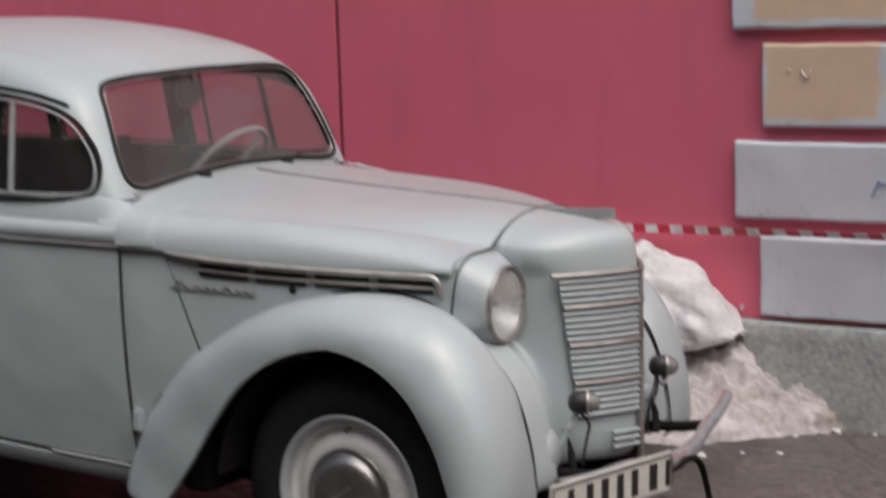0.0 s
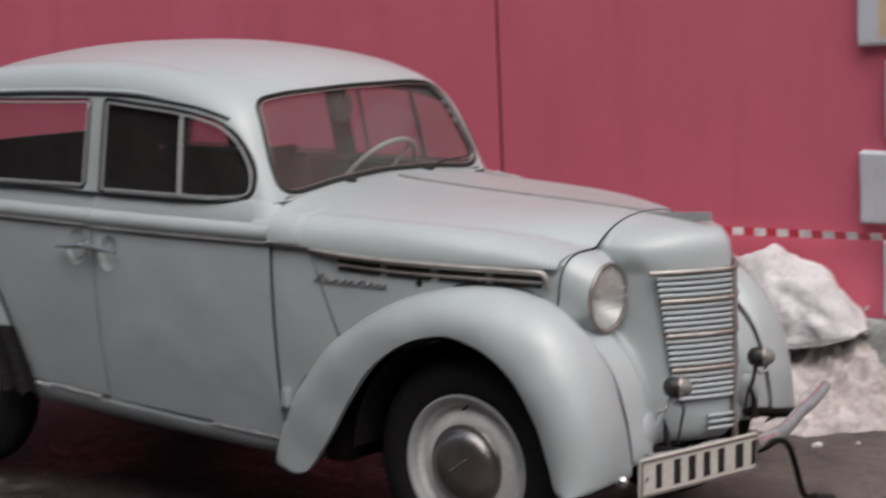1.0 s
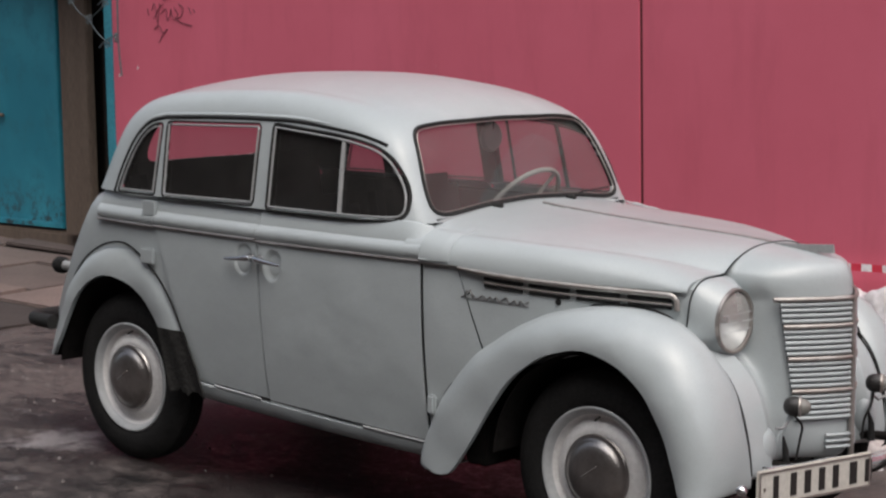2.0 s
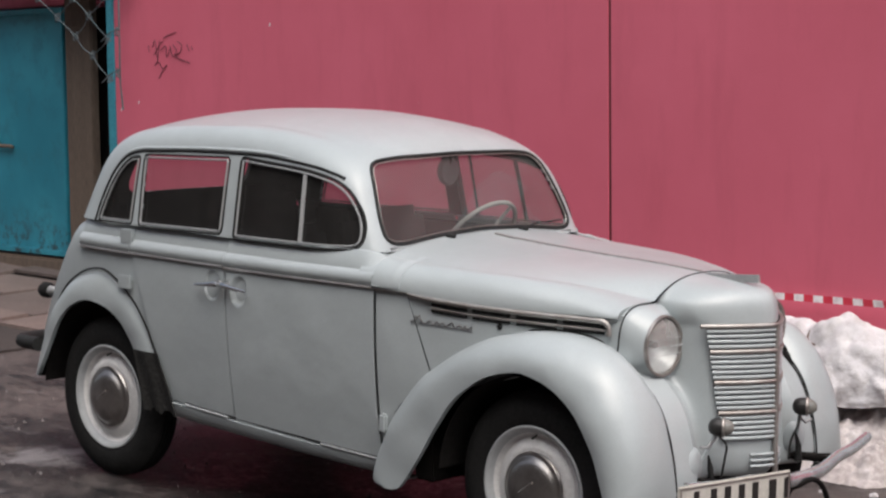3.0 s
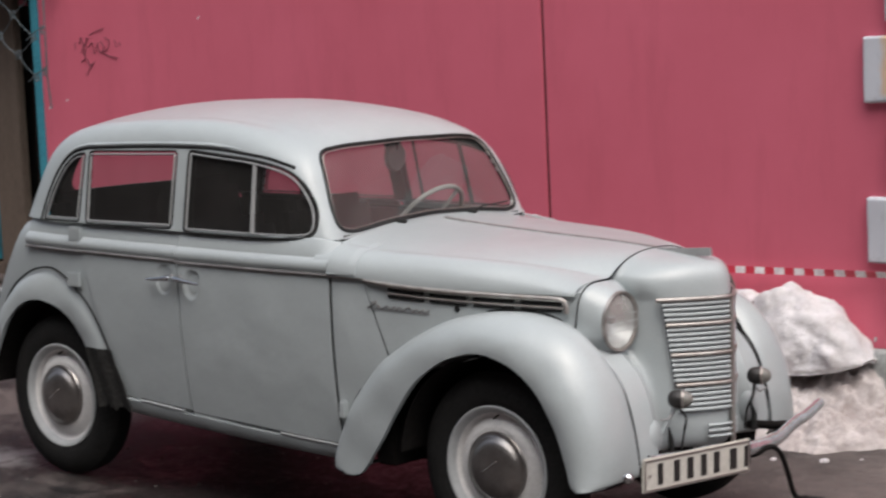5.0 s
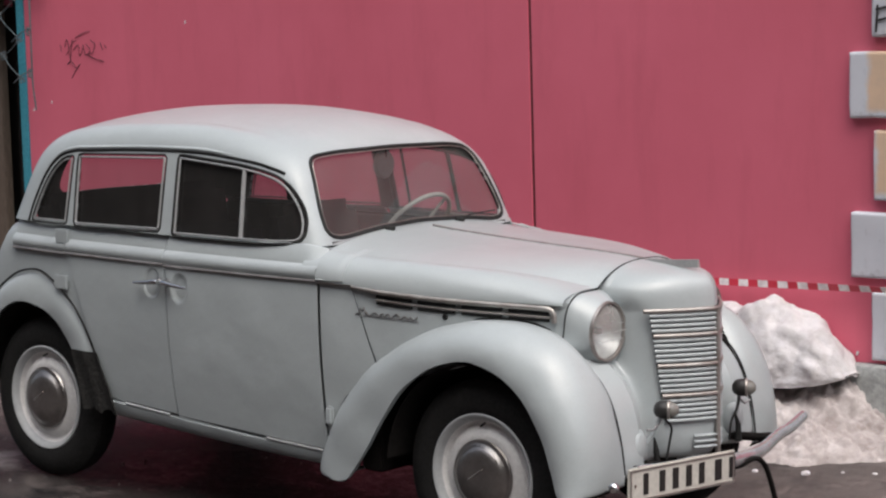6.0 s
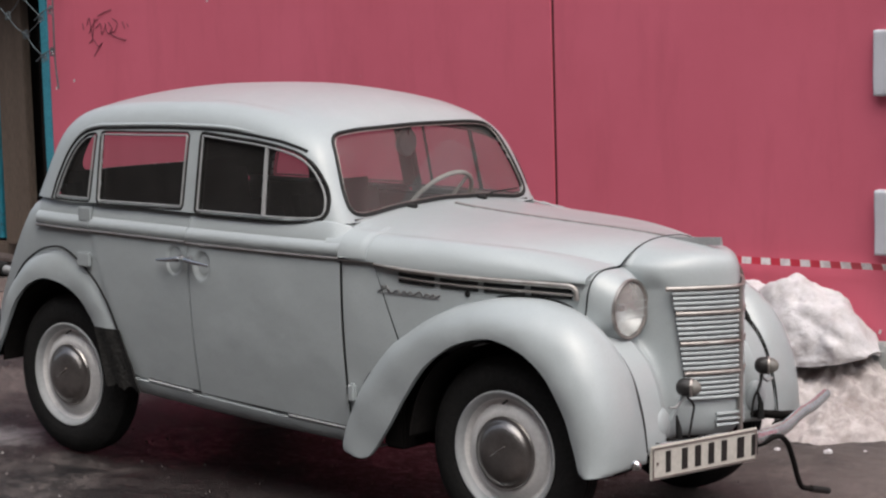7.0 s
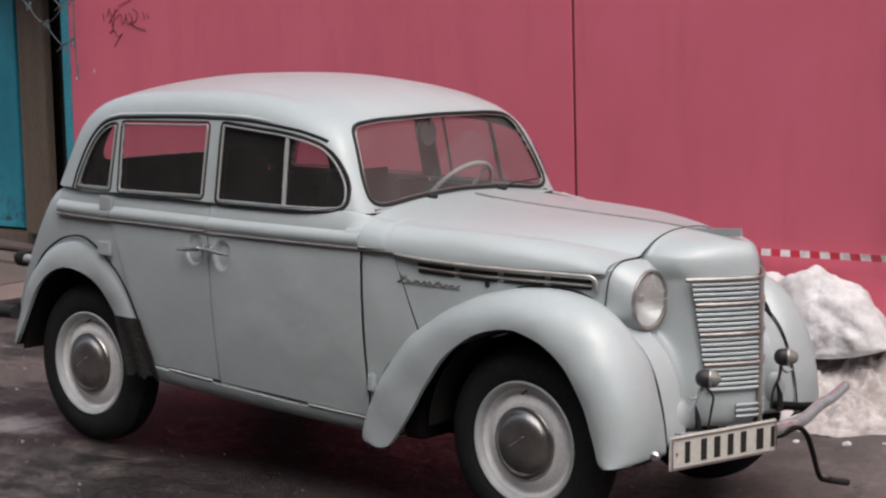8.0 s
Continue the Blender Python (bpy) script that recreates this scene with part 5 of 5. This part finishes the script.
def wire_netting():
    """Torn garden netting that droops from the canopy: straight wires, and twists where they cross."""
    n = thing("wire_netting", "torn grey hexagonal wire netting hanging from the canopy", "netting", WALL)
    a, b = np.array((0.205, -0.138)), np.array((0.40, -0.012))
    p0 = np.array((-6.69, 2.125))
    rng = random.Random(4)
    nodes = {}
    for i in range(-4, 4):
        for j in range(-3, 4):
            q = p0 + i * a + j * b
            low = 2.125 - 0.66 * (q[0] + 6.69)
            if -7.62 < q[0] < -5.97 and 1.55 < q[1] < 2.42 and q[1] > low - 0.03:
                nodes[i, j] = np.array((q[0] + rng.uniform(-0.012, 0.012), -0.10 - rng.uniform(0, 0.03), q[1] + rng.uniform(-0.012, 0.012)))
    for (i, j), p in nodes.items():
        w = np.linspace(0, 2 * np.pi, 13)[:-1]
        for ex, ez in ((-0.017, 0.010), (0.015, 0.018), (-0.013, -0.018), (0.017, -0.010)):
            r = 0.0125 + rng.uniform(-0.002, 0.002)
            tube("wire_twist", np.stack([p[0] + ex + r * np.cos(w), p[1] + 0.006 * np.sin(w * 2 + ex * 90), p[2] + ez + r * np.sin(w)], 1), 0.0030, WIRE, n, "", 5, True)
        for d in ((1, 0), (1, -1)):
            q = nodes.get((i + d[0], j + d[1]))
            if q is not None:
                mid = (p + q) / 2 + (rng.uniform(-0.01, 0.01), rng.uniform(-0.02, 0.02), rng.uniform(-0.012, 0.012))
                tube("netting_wire", curve_through([p, mid, q], 8), 0.0028, WIRE, n, "", 5)
    tube("edge_wire", curve_through([(-5.955, -0.11, 2.36), (-5.945, -0.12, 2.0), (-5.962, -0.11, 1.70), (-5.952, -0.10, 1.50)], 24), 0.006, WIRE, n, "", 6)
    for z in (2.20, 1.93, 1.66):
        tube("netting_wire", curve_through([(-6.17, -0.11, z + 0.02), (-6.05, -0.12, z + 0.075), (-5.955, -0.11, z + 0.10)], 8), 0.0042, WIRE, n, "", 5)
        w = np.linspace(0, 1, 18)
        tube("wire_twist", np.stack([-5.99 + 0.012 * np.cos(w * 22), -0.11 + 0.01 * np.sin(w * 22), z + 0.05 + 0.06 * w], 1), 0.0042, WIRE, n, "", 5)


wire_netting()


def quoin_material(name, patch=None):
    m, nt, p = tree(name)
    big, mid, fine = noise_node(nt, 2.0, 5, 0.6), noise_node(nt, 11, 6, 0.7), noise_node(nt, 70, 3, 0.6)
    col = mix(nt, ramp(nt, big, [(0.3, (0, 0, 0)), (0.7, (1, 1, 1))]), (0.53, 0.545, 0.595), (0.65, 0.665, 0.715))
    col = mix(nt, ramp(nt, mid, [(0.58, (0, 0, 0)), (0.72, (0.7, 0.7, 0.7))]), col, (0.36, 0.36, 0.375))
    if patch:
        tc, sep = nt.nodes.new("ShaderNodeTexCoord"), nt.nodes.new("ShaderNodeSeparateXYZ")
        nt.links.new(tc.outputs["Object"], sep.inputs[0])
        add = nt.nodes.new("ShaderNodeMath")
        add.operation = "MULTIPLY_ADD"
        nt.links.new(noise_node(nt, 7, 3, 0.6), add.inputs[0])
        add.inputs[1].default_value = 0.10
        nt.links.new(sep.outputs["X"], add.inputs[2])
        edge = ramp(nt, add.outputs[0], [(patch[0] + 0.035, (0, 0, 0)), (patch[0] + 0.065, (1, 1, 1)), (patch[1] + 0.035, (1, 1, 1)), (patch[1] + 0.065, (0, 0, 0))])
        low = nt.nodes.new("ShaderNodeMath")
        low.operation = "MULTIPLY_ADD"
        nt.links.new(noise_node(nt, 6, 4, 0.6), low.inputs[0])
        low.inputs[1].default_value = 0.05
        nt.links.new(sep.outputs["Z"], low.inputs[2])
        edge = mix(nt, 1.0, edge, ramp(nt, low.outputs[0], [(0.050, (0, 0, 0)), (0.075, (1, 1, 1))]), "MULTIPLY")
        col = mix(nt, edge, col, mix(nt, ramp(nt, mid, [(0.4, (0, 0, 0)), (0.7, (1, 1, 1))]), (0.68, 0.49, 0.345), (0.60, 0.445, 0.33)))
    nt.links.new(col, p.inputs["Base Color"])
    p.inputs["Roughness"].default_value = 0.85
    bump(nt, p, mix(nt, 0.35, fine, mid), 0.16, 0.006)
    return m


QUOIN_GREY, QUOIN_OCHRE = quoin_material("grey_painted_stone"), quoin_material("grey_stone_with_ochre_patch", (0.10, 0.90))
QUOIN_NARROW = quoin_material("ochre_patch_with_grey_end", (0.015, 0.47))


def quoin(s, z0, z1, ochre, label):
    """A rusticated corner stone: pillowed face with worn, rounded arrises."""
    n, k, w, h = 60, 22, 1.5, z1 - z0
    pts = np.zeros((n, k, 3))
    us = np.r_[0, 0.004, 0.010, 0.018, np.linspace(0.03, w - 0.03, n - 8), w - 0.018, w - 0.010, w - 0.004, w]
    vs = np.r_[0, 0.004, 0.010, 0.018, np.linspace(0.03, h - 0.03, k - 8), h - 0.018, h - 0.010, h - 0.004, h]
    for i, u in enumerate(us):
        for j, v in enumerate(vs):
            e = min(u, w - u, v, h - v)
            d = 0.042 * math.sqrt(max(0.0, 1 - (1 - min(e / 0.008, 1)) ** 2)) + 0.004 * noise.noise((u * 6 + s, v * 6 + z0 * 7, 1))
            wob = 0.004 * noise.noise((u * 9, v * 9, z0))
            pts[i, j] = u + (wob if e < 0.02 else 0), -d - (0.0 if e > 0 else -0.004), v + (wob if e < 0.02 else 0)
    ob = sheet("quoin", pts, ochre, None, 0.004, "", flip=False, angle=70)
    ob.matrix_world = WALL @ Matrix.Translation((s, 0.0, z0))
    return tagged(ob, label, "stone", "quoins on the wall")


quoin(0.135, 1.787, 2.09, QUOIN_OCHRE, "narrow ochre and grey quoin stone with dark scrawl")
quoin(0.020, 1.428, 1.728, QUOIN_OCHRE, "wide grey quoin stone with ochre paint patch")
quoin(0.138, 1.062, 1.378, QUOIN_NARROW, "narrow ochre-painted quoin stone with a white chip")
quoin(0.020, 0.712, 1.010, QUOIN_GREY, "wide grey painted quoin stone")
quoin(0.122, 0.340, 0.652, QUOIN_GREY, "narrow grey painted quoin stone above the plinth")
quoin(0.020, 2.15, 2.45, QUOIN_GREY, "wide grey painted quoin stone")

pl = np.zeros((80, 12, 3))
for i, s in enumerate(np.linspace(-1.85, 4.0, 80)):
    sec = [(0.0, 0.322), (0.06, 0.322), (0.075, 0.318), (0.082, 0.308), (0.084, 0.26), (0.085, 0.20), (0.086, 0.13), (0.088, 0.06), (0.09, 0.0), (0.09, -0.08), (0.09, -0.16), (0.09, -0.3)]
    for j, (d, z) in enumerate(sec):
        pl[i, j] = s, -d - 0.006 * noise.noise((s * 4, z * 6, 2)) * (j > 1), z + 0.006 * noise.noise((s * 3, d * 9, 5)) * (j < 4)
plinth = sheet("plinth", pl, CONCRETE, None, 0.01, "", flip=True)
plinth.matrix_world = WALL
tagged(plinth, "grey stained concrete plinth along the wall", "plinth", kind="structure")


def stroke(pts, r=0.006, d=0.004):
    return curve_through([(s, -d, z) for s, z in pts], 6 * len(pts))


def scrawl(name, strokes, origin, label, material, r=0.006, d=0.004):
    g = thing(name, label, "graffiti", WALL @ Matrix.Translation((origin[0], 0, origin[1])))
    for st in strokes:
        tube("stroke", stroke(st, r, d), r, material, g, "", 5, flat=1.0)


PALE_CHIP = rough_surface("pale_chipped_plaster", (0.66, 0.60, 0.56), (0.56, 0.50, 0.46), 20, 60, 0.9, 0.2)
MARKER = rough_surface("dark_marker", (0.10, 0.03, 0.045), (0.14, 0.04, 0.055), 20, 60, 0.8, 0.1)
TAG = [
    [(-0.19, 0.04), (-0.16, 0.10), (-0.13, -0.06)], [(-0.17, -0.03), (-0.10, 0.07), (-0.06, 0.09)], [(-0.10, 0.10), (-0.13, -0.08), (-0.16, -0.11)],
    [(-0.09, 0.01), (-0.03, 0.05), (-0.02, -0.05), (0.03, 0.04)], [(-0.06, 0.12), (0.02, 0.15), (0.10, 0.17)], [(0.02, 0.05), (0.05, -0.04), (0.10, 0.00), (0.06, 0.06)],
    [(0.11, 0.09), (0.16, 0.05), (0.13, -0.02), (0.07, -0.03), (0.14, -0.07), (0.25, -0.10)], [(0.22, 0.06), (0.245, 0.0)], [(0.27, 0.04), (0.285, 0.01)],
    [(-0.17, -0.12), (-0.12, -0.09), (-0.07, -0.15), (-0.02, -0.12)], [(-0.02, -0.12), (-0.07, -0.17), (-0.12, -0.24)], [(-0.24, 0.06), (-0.23, 0.0)],
]
scrawl("graffiti", [[(0.9 * a, 0.72 * b) for a, b in st] for st in TAG], (-5.575, 1.875), "dark scrawled strokes on the pink wall", MARKER, 0.0023)
scrawl("graffiti", [
    [(0.0, 0.0), (0.01, 0.12)], [(0.0, 0.10), (0.06, 0.11)], [(0.0, 0.05), (0.05, 0.06)], [(0.08, 0.0), (0.09, 0.09), (0.13, 0.07), (0.09, 0.04)], [(0.15, 0.0), (0.17, 0.09), (0.20, 0.0), (0.22, 0.09)],
    [(0.25, 0.0), (0.26, 0.07), (0.30, 0.05), (0.27, 0.0)], [(0.33, 0.0), (0.37, 0.04), (0.33, 0.08), (0.39, 0.10)], [(0.14, 0.16), (0.20, 0.18)], [(0.30, 0.13), (0.40, 0.14)],
], (0.165, 1.81), "black scrawled strokes on a painted stone", BLACK, 0.005, 0.050)
scrawl("paint_chip_mark", [[(0.0, 0.018), (0.012, 0.0), (0.026, -0.004), (0.036, 0.02)], [(0.004, 0.006), (0.020, -0.006), (0.032, 0.004)], [(-0.052, 0.022), (-0.046, 0.018)]],
       (0.302, 1.258), "white chipped mark in the ochre paint of a stone", PALE_CHIP, 0.0050, 0.043)
BLUE = rough_surface("blue_marker", (0.10, 0.16, 0.34), (0.14, 0.22, 0.40), 20, 60, 0.8, 0.1)
scrawl("graffiti", [[(0.0, 0.0), (0.012, 0.03), (0.026, 0.062)], [(0.02, 0.052), (0.049, 0.052), (0.075, 0.056)]], (0.575, 0.812), "short blue marker strokes on a grey stone", BLUE, 0.003, 0.046)
for s, z in ((-5.915, 1.548), (-6.105, 1.60), (-6.11, 1.50), (-4.55, 2.02), (0.03, 0.362)):
    chip = box("paint_chip", (-0.006, -0.003, -0.010), (0.007, 0.001, 0.012), RIM_WHITE, None, 0.002, m=Matrix.Rotation(0.4, 4, "Y"))
    chip.matrix_world = WALL @ Matrix.Translation((s, 0, z))
    tagged(chip, "small pale chip in the wall paint", "chip", "chips in the wall")


def barrier_tape():
    s = np.linspace(-2.6, 2.6, 160)
    rows_ = []
    for k in np.linspace(-1, 1, 5):
        tw = 0.5 * np.sin(s * 2.3) + 0.35
        rows_.append(np.stack([s, -0.075 - 0.016 * k * np.sin(tw), 0.668 + 0.010 * np.sin(s * 1.1) + 0.006 * (s * 0.3) ** 2 + 0.016 * k * np.cos(tw)], 1))
    m, nt, p = tree("red_and_white_tape")
    tc, sep = nt.nodes.new("ShaderNodeTexCoord"), nt.nodes.new("ShaderNodeSeparateXYZ")
    nt.links.new(tc.outputs["Object"], sep.inputs[0])
    a, b, c = (nt.nodes.new("ShaderNodeMath") for _ in range(3))
    a.operation, b.operation, c.operation = "MULTIPLY_ADD", "FRACT", "GREATER_THAN"
    nt.links.new(sep.outputs["X"], a.inputs[0])
    a.inputs[1].default_value = 9.3
    sk = nt.nodes.new("ShaderNodeMath")
    sk.operation = "MULTIPLY"
    nt.links.new(sep.outputs["Z"], sk.inputs[0])
    sk.inputs[1].default_value = 1.0
    nt.links.new(sk.outputs[0], a.inputs[2])
    nt.links.new(a.outputs[0], b.inputs[0])
    nt.links.new(b.outputs[0], c.inputs[0])
    c.inputs[1].default_value = 0.5
    white = mix(nt, ramp(nt, noise_node(nt, 25, 3, 0.6), [(0.4, (0, 0, 0)), (0.6, (1, 1, 1))]), (0.80, 0.77, 0.77), (0.62, 0.56, 0.57))
    nt.links.new(mix(nt, c.outputs[0], (0.56, 0.04, 0.07), white), p.inputs["Base Color"])
    p.inputs["Roughness"].default_value = 0.4
    ob = sheet("barrier_tape", np.array(rows_), m, None, 0.001, "", flip=False)
    ob.matrix_world = WALL
    tagged(ob, "red and white striped barrier tape strung along the wall", "barrier tape")


barrier_tape()


# ---- snow ----
def snow_material(name, clean, dirt, amount):
    m, nt, p = tree(name)
    mid, fine, big = noise_node(nt, 9, 6, 0.7), noise_node(nt, 60, 3, 0.7), noise_node(nt, 3, 4, 0.6)
    col = mix(nt, ramp(nt, mid, [(0.5 - amount * 0.2, (0, 0, 0)), (0.75, (1, 1, 1))]), clean, dirt)
    col = mix(nt, ramp(nt, big, [(0.60, (0, 0, 0)), (0.72, (amount, amount, amount))]), col, (0.16, 0.11, 0.09))
    nt.links.new(col, p.inputs["Base Color"])
    p.inputs["Roughness"].default_value = 0.75
    p.inputs["Subsurface Weight"].default_value = 0.15
    p.inputs["Subsurface Radius"].default_value = (0.03, 0.03, 0.035)
    bump(nt, p, mix(nt, 0.5, fine, mid), 0.5, 0.02)
    return m


SNOW, DIRTY_SNOW = snow_material("old_snow", (0.64, 0.62, 0.63), (0.45, 0.42, 0.415), 0.3), snow_material("dirty_snow", (0.58, 0.535, 0.525), (0.28, 0.23, 0.215), 0.9)


def snow_bank():
    top = spline((-2.0, 0.36), (-1.5, 0.50), (-0.9, 0.57), (-0.5, 0.575), (-0.30, 0.60), (-0.15, 0.57), (-0.02, 0.46), (0.06, 0.37), (0.105, 0.31))
    n, k = 200, 70
    pts = np.zeros((n, k, 3))
    for i, s in enumerate(np.linspace(-2.0, 0.105, n)):
        t = float(top(s))
        for j, w in enumerate(np.linspace(-0.25, math.pi, k)):
            c, z = 0.17 + 0.19 * math.cos(w) * min(1, (0.16 - s) / 0.15), 0.285 + max(t - 0.285, 0.02) * (math.sin(w) if w > 0 else 0.35 * math.sin(w) * 2)
            lump = 0.038 * noise.noise((s * 5, c * 6, z * 5)) + 0.017 * noise.noise((s * 14, c * 14, z * 14)) + 0.006 * noise.noise((s * 40, c * 40, z * 40)) + 0.030 * (0.45 - noise.voronoi((s * 9, c * 9, z * 9))[0][0])
            pts[i, j] = s + lump * 0.4, -max(0.005, c + lump * max(0, math.cos(w))), z + lump * max(0.25, math.sin(w))
    ob = sheet("snow_bank", pts, SNOW, None, 0.02, "", flip=False, angle=180)
    ob.matrix_world = WALL
    tagged(ob, "white lumpy old snow banked on the plinth", "snow", kind="stuff")
    # the dirty heap in front of it
    reach = spline((-2.2, 0.50), (-1.2, 0.62), (-0.4, 0.66), (0.0, 0.62), (0.2, 0.42), (0.38, 0.25), (0.50, 0.09))
    high = spline((-2.2, 0.28), (-0.6, 0.33), (0.0, 0.31), (0.15, 0.21), (0.35, 0.13), (0.50, 0.02))
    n, k = 300, 110
    pts = np.zeros((n, k, 3))
    for i, s in enumerate(np.linspace(-2.2, 0.50, n)):
        for j, f in enumerate(np.linspace(0, 1, k)):
            d = 0.07 + f * (float(reach(s)) - 0.05 + 0.05 * noise.noise((s * 5, 1, 4)) + 0.035 * noise.noise((s * 17, 3, 8)))
            wx, wy = 1.2 + s * 0.9986, 2.09 - s * 0.0523 - d
            base = float(ground_z(wx, wy)) - 0.012
            lump = 0.045 * noise.noise((s * 6, d * 6, 0)) + 0.040 * noise.noise((s * 15, d * 15, 3)) + 0.026 * noise.noise((s * 34, d * 34, 6)) + 0.010 * noise.noise((s * 70, d * 70, 9)) + 0.045 * (0.45 - noise.voronoi((s * 17, d * 17, 2))[0][0])
            pts[i, j] = s + 0.3 * lump, -d - 0.25 * lump * f, base + (float(high(s)) * (1 - f) ** 0.75 + 0.02 * (1 - f)) + lump * min(1, 4 * (1 - f)) * 0.8
    ob = sheet("snow_heap", pts, DIRTY_SNOW, None, 0.02, "", flip=True, angle=180)
    ob.matrix_world = WALL
    tagged(ob, "dirty crumbling snow heap at the foot of the wall", "snow", kind="stuff")
    for x, y, r in ((1.668, 2.037, 0.024), (1.668, 1.91, 0.018), (1.70, 2.17, 0.016), (1.58, 1.56, 0.012), (1.35, 1.38, 0.020), (1.15, 1.30, 0.014), (1.55, 1.80, 0.012), (1.46, 1.50, 0.009), (1.80, 1.95, 0.010)):
        bm = bmesh.new()
        bmesh.ops.create_icosphere(bm, subdivisions=2, radius=r)
        for v in bm.verts:
            v.co *= 1 + 0.35 * noise.noise(v.co * 60 + Vector((x * 9, y * 9, 0)))
            v.co.z *= 0.7
        ob = part("snow_lump", bm, SNOW, None)
        ob.location = (x, y, float(ground_z(x, y)) + r * 0.45)
        tagged(ob, "small lump of snow on the asphalt", "snow", "lumps of snow")
    # a dead twig in the bank
    tw = tube("twig", [(-0.375, -0.36, 0.56), (-0.380, -0.372, 0.53), (-0.36, -0.385, 0.505), (-0.335, -0.375, 0.50)], [0.003, 0.006, 0.009, 0.004], RUST, None, "", 6)
    tw.matrix_world = WALL
    tagged(tw, "brown dead leaf and twig stuck in the snow", "twig")


snow_bank()


# ---- grit on the asphalt ----
def grit():
    rng = random.Random(11)
    verts, faces = [], []
    for _ in range(1500):
        x, y = rng.uniform(-5, 2.6), rng.uniform(-2.4, 2.0)
        r = 0.002 + 0.008 * rng.random() ** 4
        z = float(ground_z(x, y)) + 0.002
        b = len(verts)
        for k in range(5):
            w = k * 1.2566 + rng.uniform(-0.3, 0.3)
            q = r * rng.uniform(0.7, 1.2)
            verts.append((x + q * math.cos(w), y + q * math.sin(w), z - 0.006))
        verts.append((x + rng.uniform(-0.3, 0.3) * r, y + rng.uniform(-0.3, 0.3) * r, z + r * rng.uniform(0.4, 0.9)))
        faces += [(b + k, b + (k + 1) % 5, b + 5) for k in range(5)]
    ob = raw("grit", verts, faces, rough_surface("grit", (0.10, 0.085, 0.08), (0.26, 0.24, 0.235), 3.0, 30, 0.9, 0.2), None, "", 20)
    tagged(ob, "scattered grit and ice crumbs on the asphalt", "grit", kind="stuff")


grit()


# ---- paving slabs by the entrance ----
def paving():
    pave = rough_surface("worn_paving_slab", (0.105, 0.080, 0.072), (0.175, 0.136, 0.122), 2.4, 50, 0.8, 0.4)
    nt = pave.node_tree
    p = nt.nodes["Principled BSDF"]
    info = nt.nodes.new("ShaderNodeObjectInfo")
    old = p.inputs["Base Color"].links[0].from_socket
    nt.links.new(mix(nt, 1.0, old, ramp(nt, info.outputs["Random"], [(0.0, (0.75, 0.75, 0.75)), (1.0, (1.15, 1.12, 1.1))]), "MULTIPLY"), p.inputs["Base Color"])
    g = np.zeros((40, 30, 3))
    for i, x in enumerate(np.linspace(-11.5, -4.06, 40)):
        for j, y in enumerate(np.linspace(0.7, 2.9, 30)):
            g[i, j] = x, y, float(ground_z(x, y)) + 0.012
    bed = sheet("pavement", g, rough_surface("dark_joint_soil", (0.03, 0.024, 0.022), (0.05, 0.04, 0.036), 6, 60, 0.95, 0.4), None, 0.05, "", flip=False)
    tagged(bed, "worn brown paving slabs with dark joints", "pavement", kind="structure")
    bm = box_bm(bmesh.new(), (-0.405, -0.315, -0.03), (0.405, 0.315, 0.0), 0.010)
    first = part("paving_slab", bm, pave, bed)
    rng = random.Random(3)
    first_used = False
    for i in range(8):
        for j in range(4):
            x, y = -4.50 - 0.83 * i, 1.03 + 0.65 * j + 0.30 * (i % 2)
            if y > 3.0 or (i == 0 and j == 0):
                continue
            ob = first if not first_used else first.copy()
            if first_used:
                scene.collection.objects.link(ob)
            first_used = True
            ob.matrix_local = Matrix.Translation((x, y, float(ground_z(x, y)) + 0.036)) @ Matrix.Rotation(math.atan(SLOPE) + rng.uniform(-0.012, 0.012), 4, "Y") @ Matrix.Rotation(0.03 + rng.uniform(-0.02, 0.02), 4, "X") @ Matrix.Rotation(rng.uniform(-0.02, 0.02), 4, "Z")


paving()

# ---- unseen wall added behind the camera to keep light off the car's sides ----
BLOCK_BROWN = rough_surface("light_block_brown", (0.10, 0.075, 0.065), (0.15, 0.12, 0.105), 1.5, 12, 0.9, 0.3)
box_s = box("wall_south", (-30, -13.5, -1.5), (34, -12.5, 13.0), BLOCK_BROWN, None, 0.0)
tagged(box_s, "unseen brown wall added to hold back light from the camera side", "wall", kind="structure")
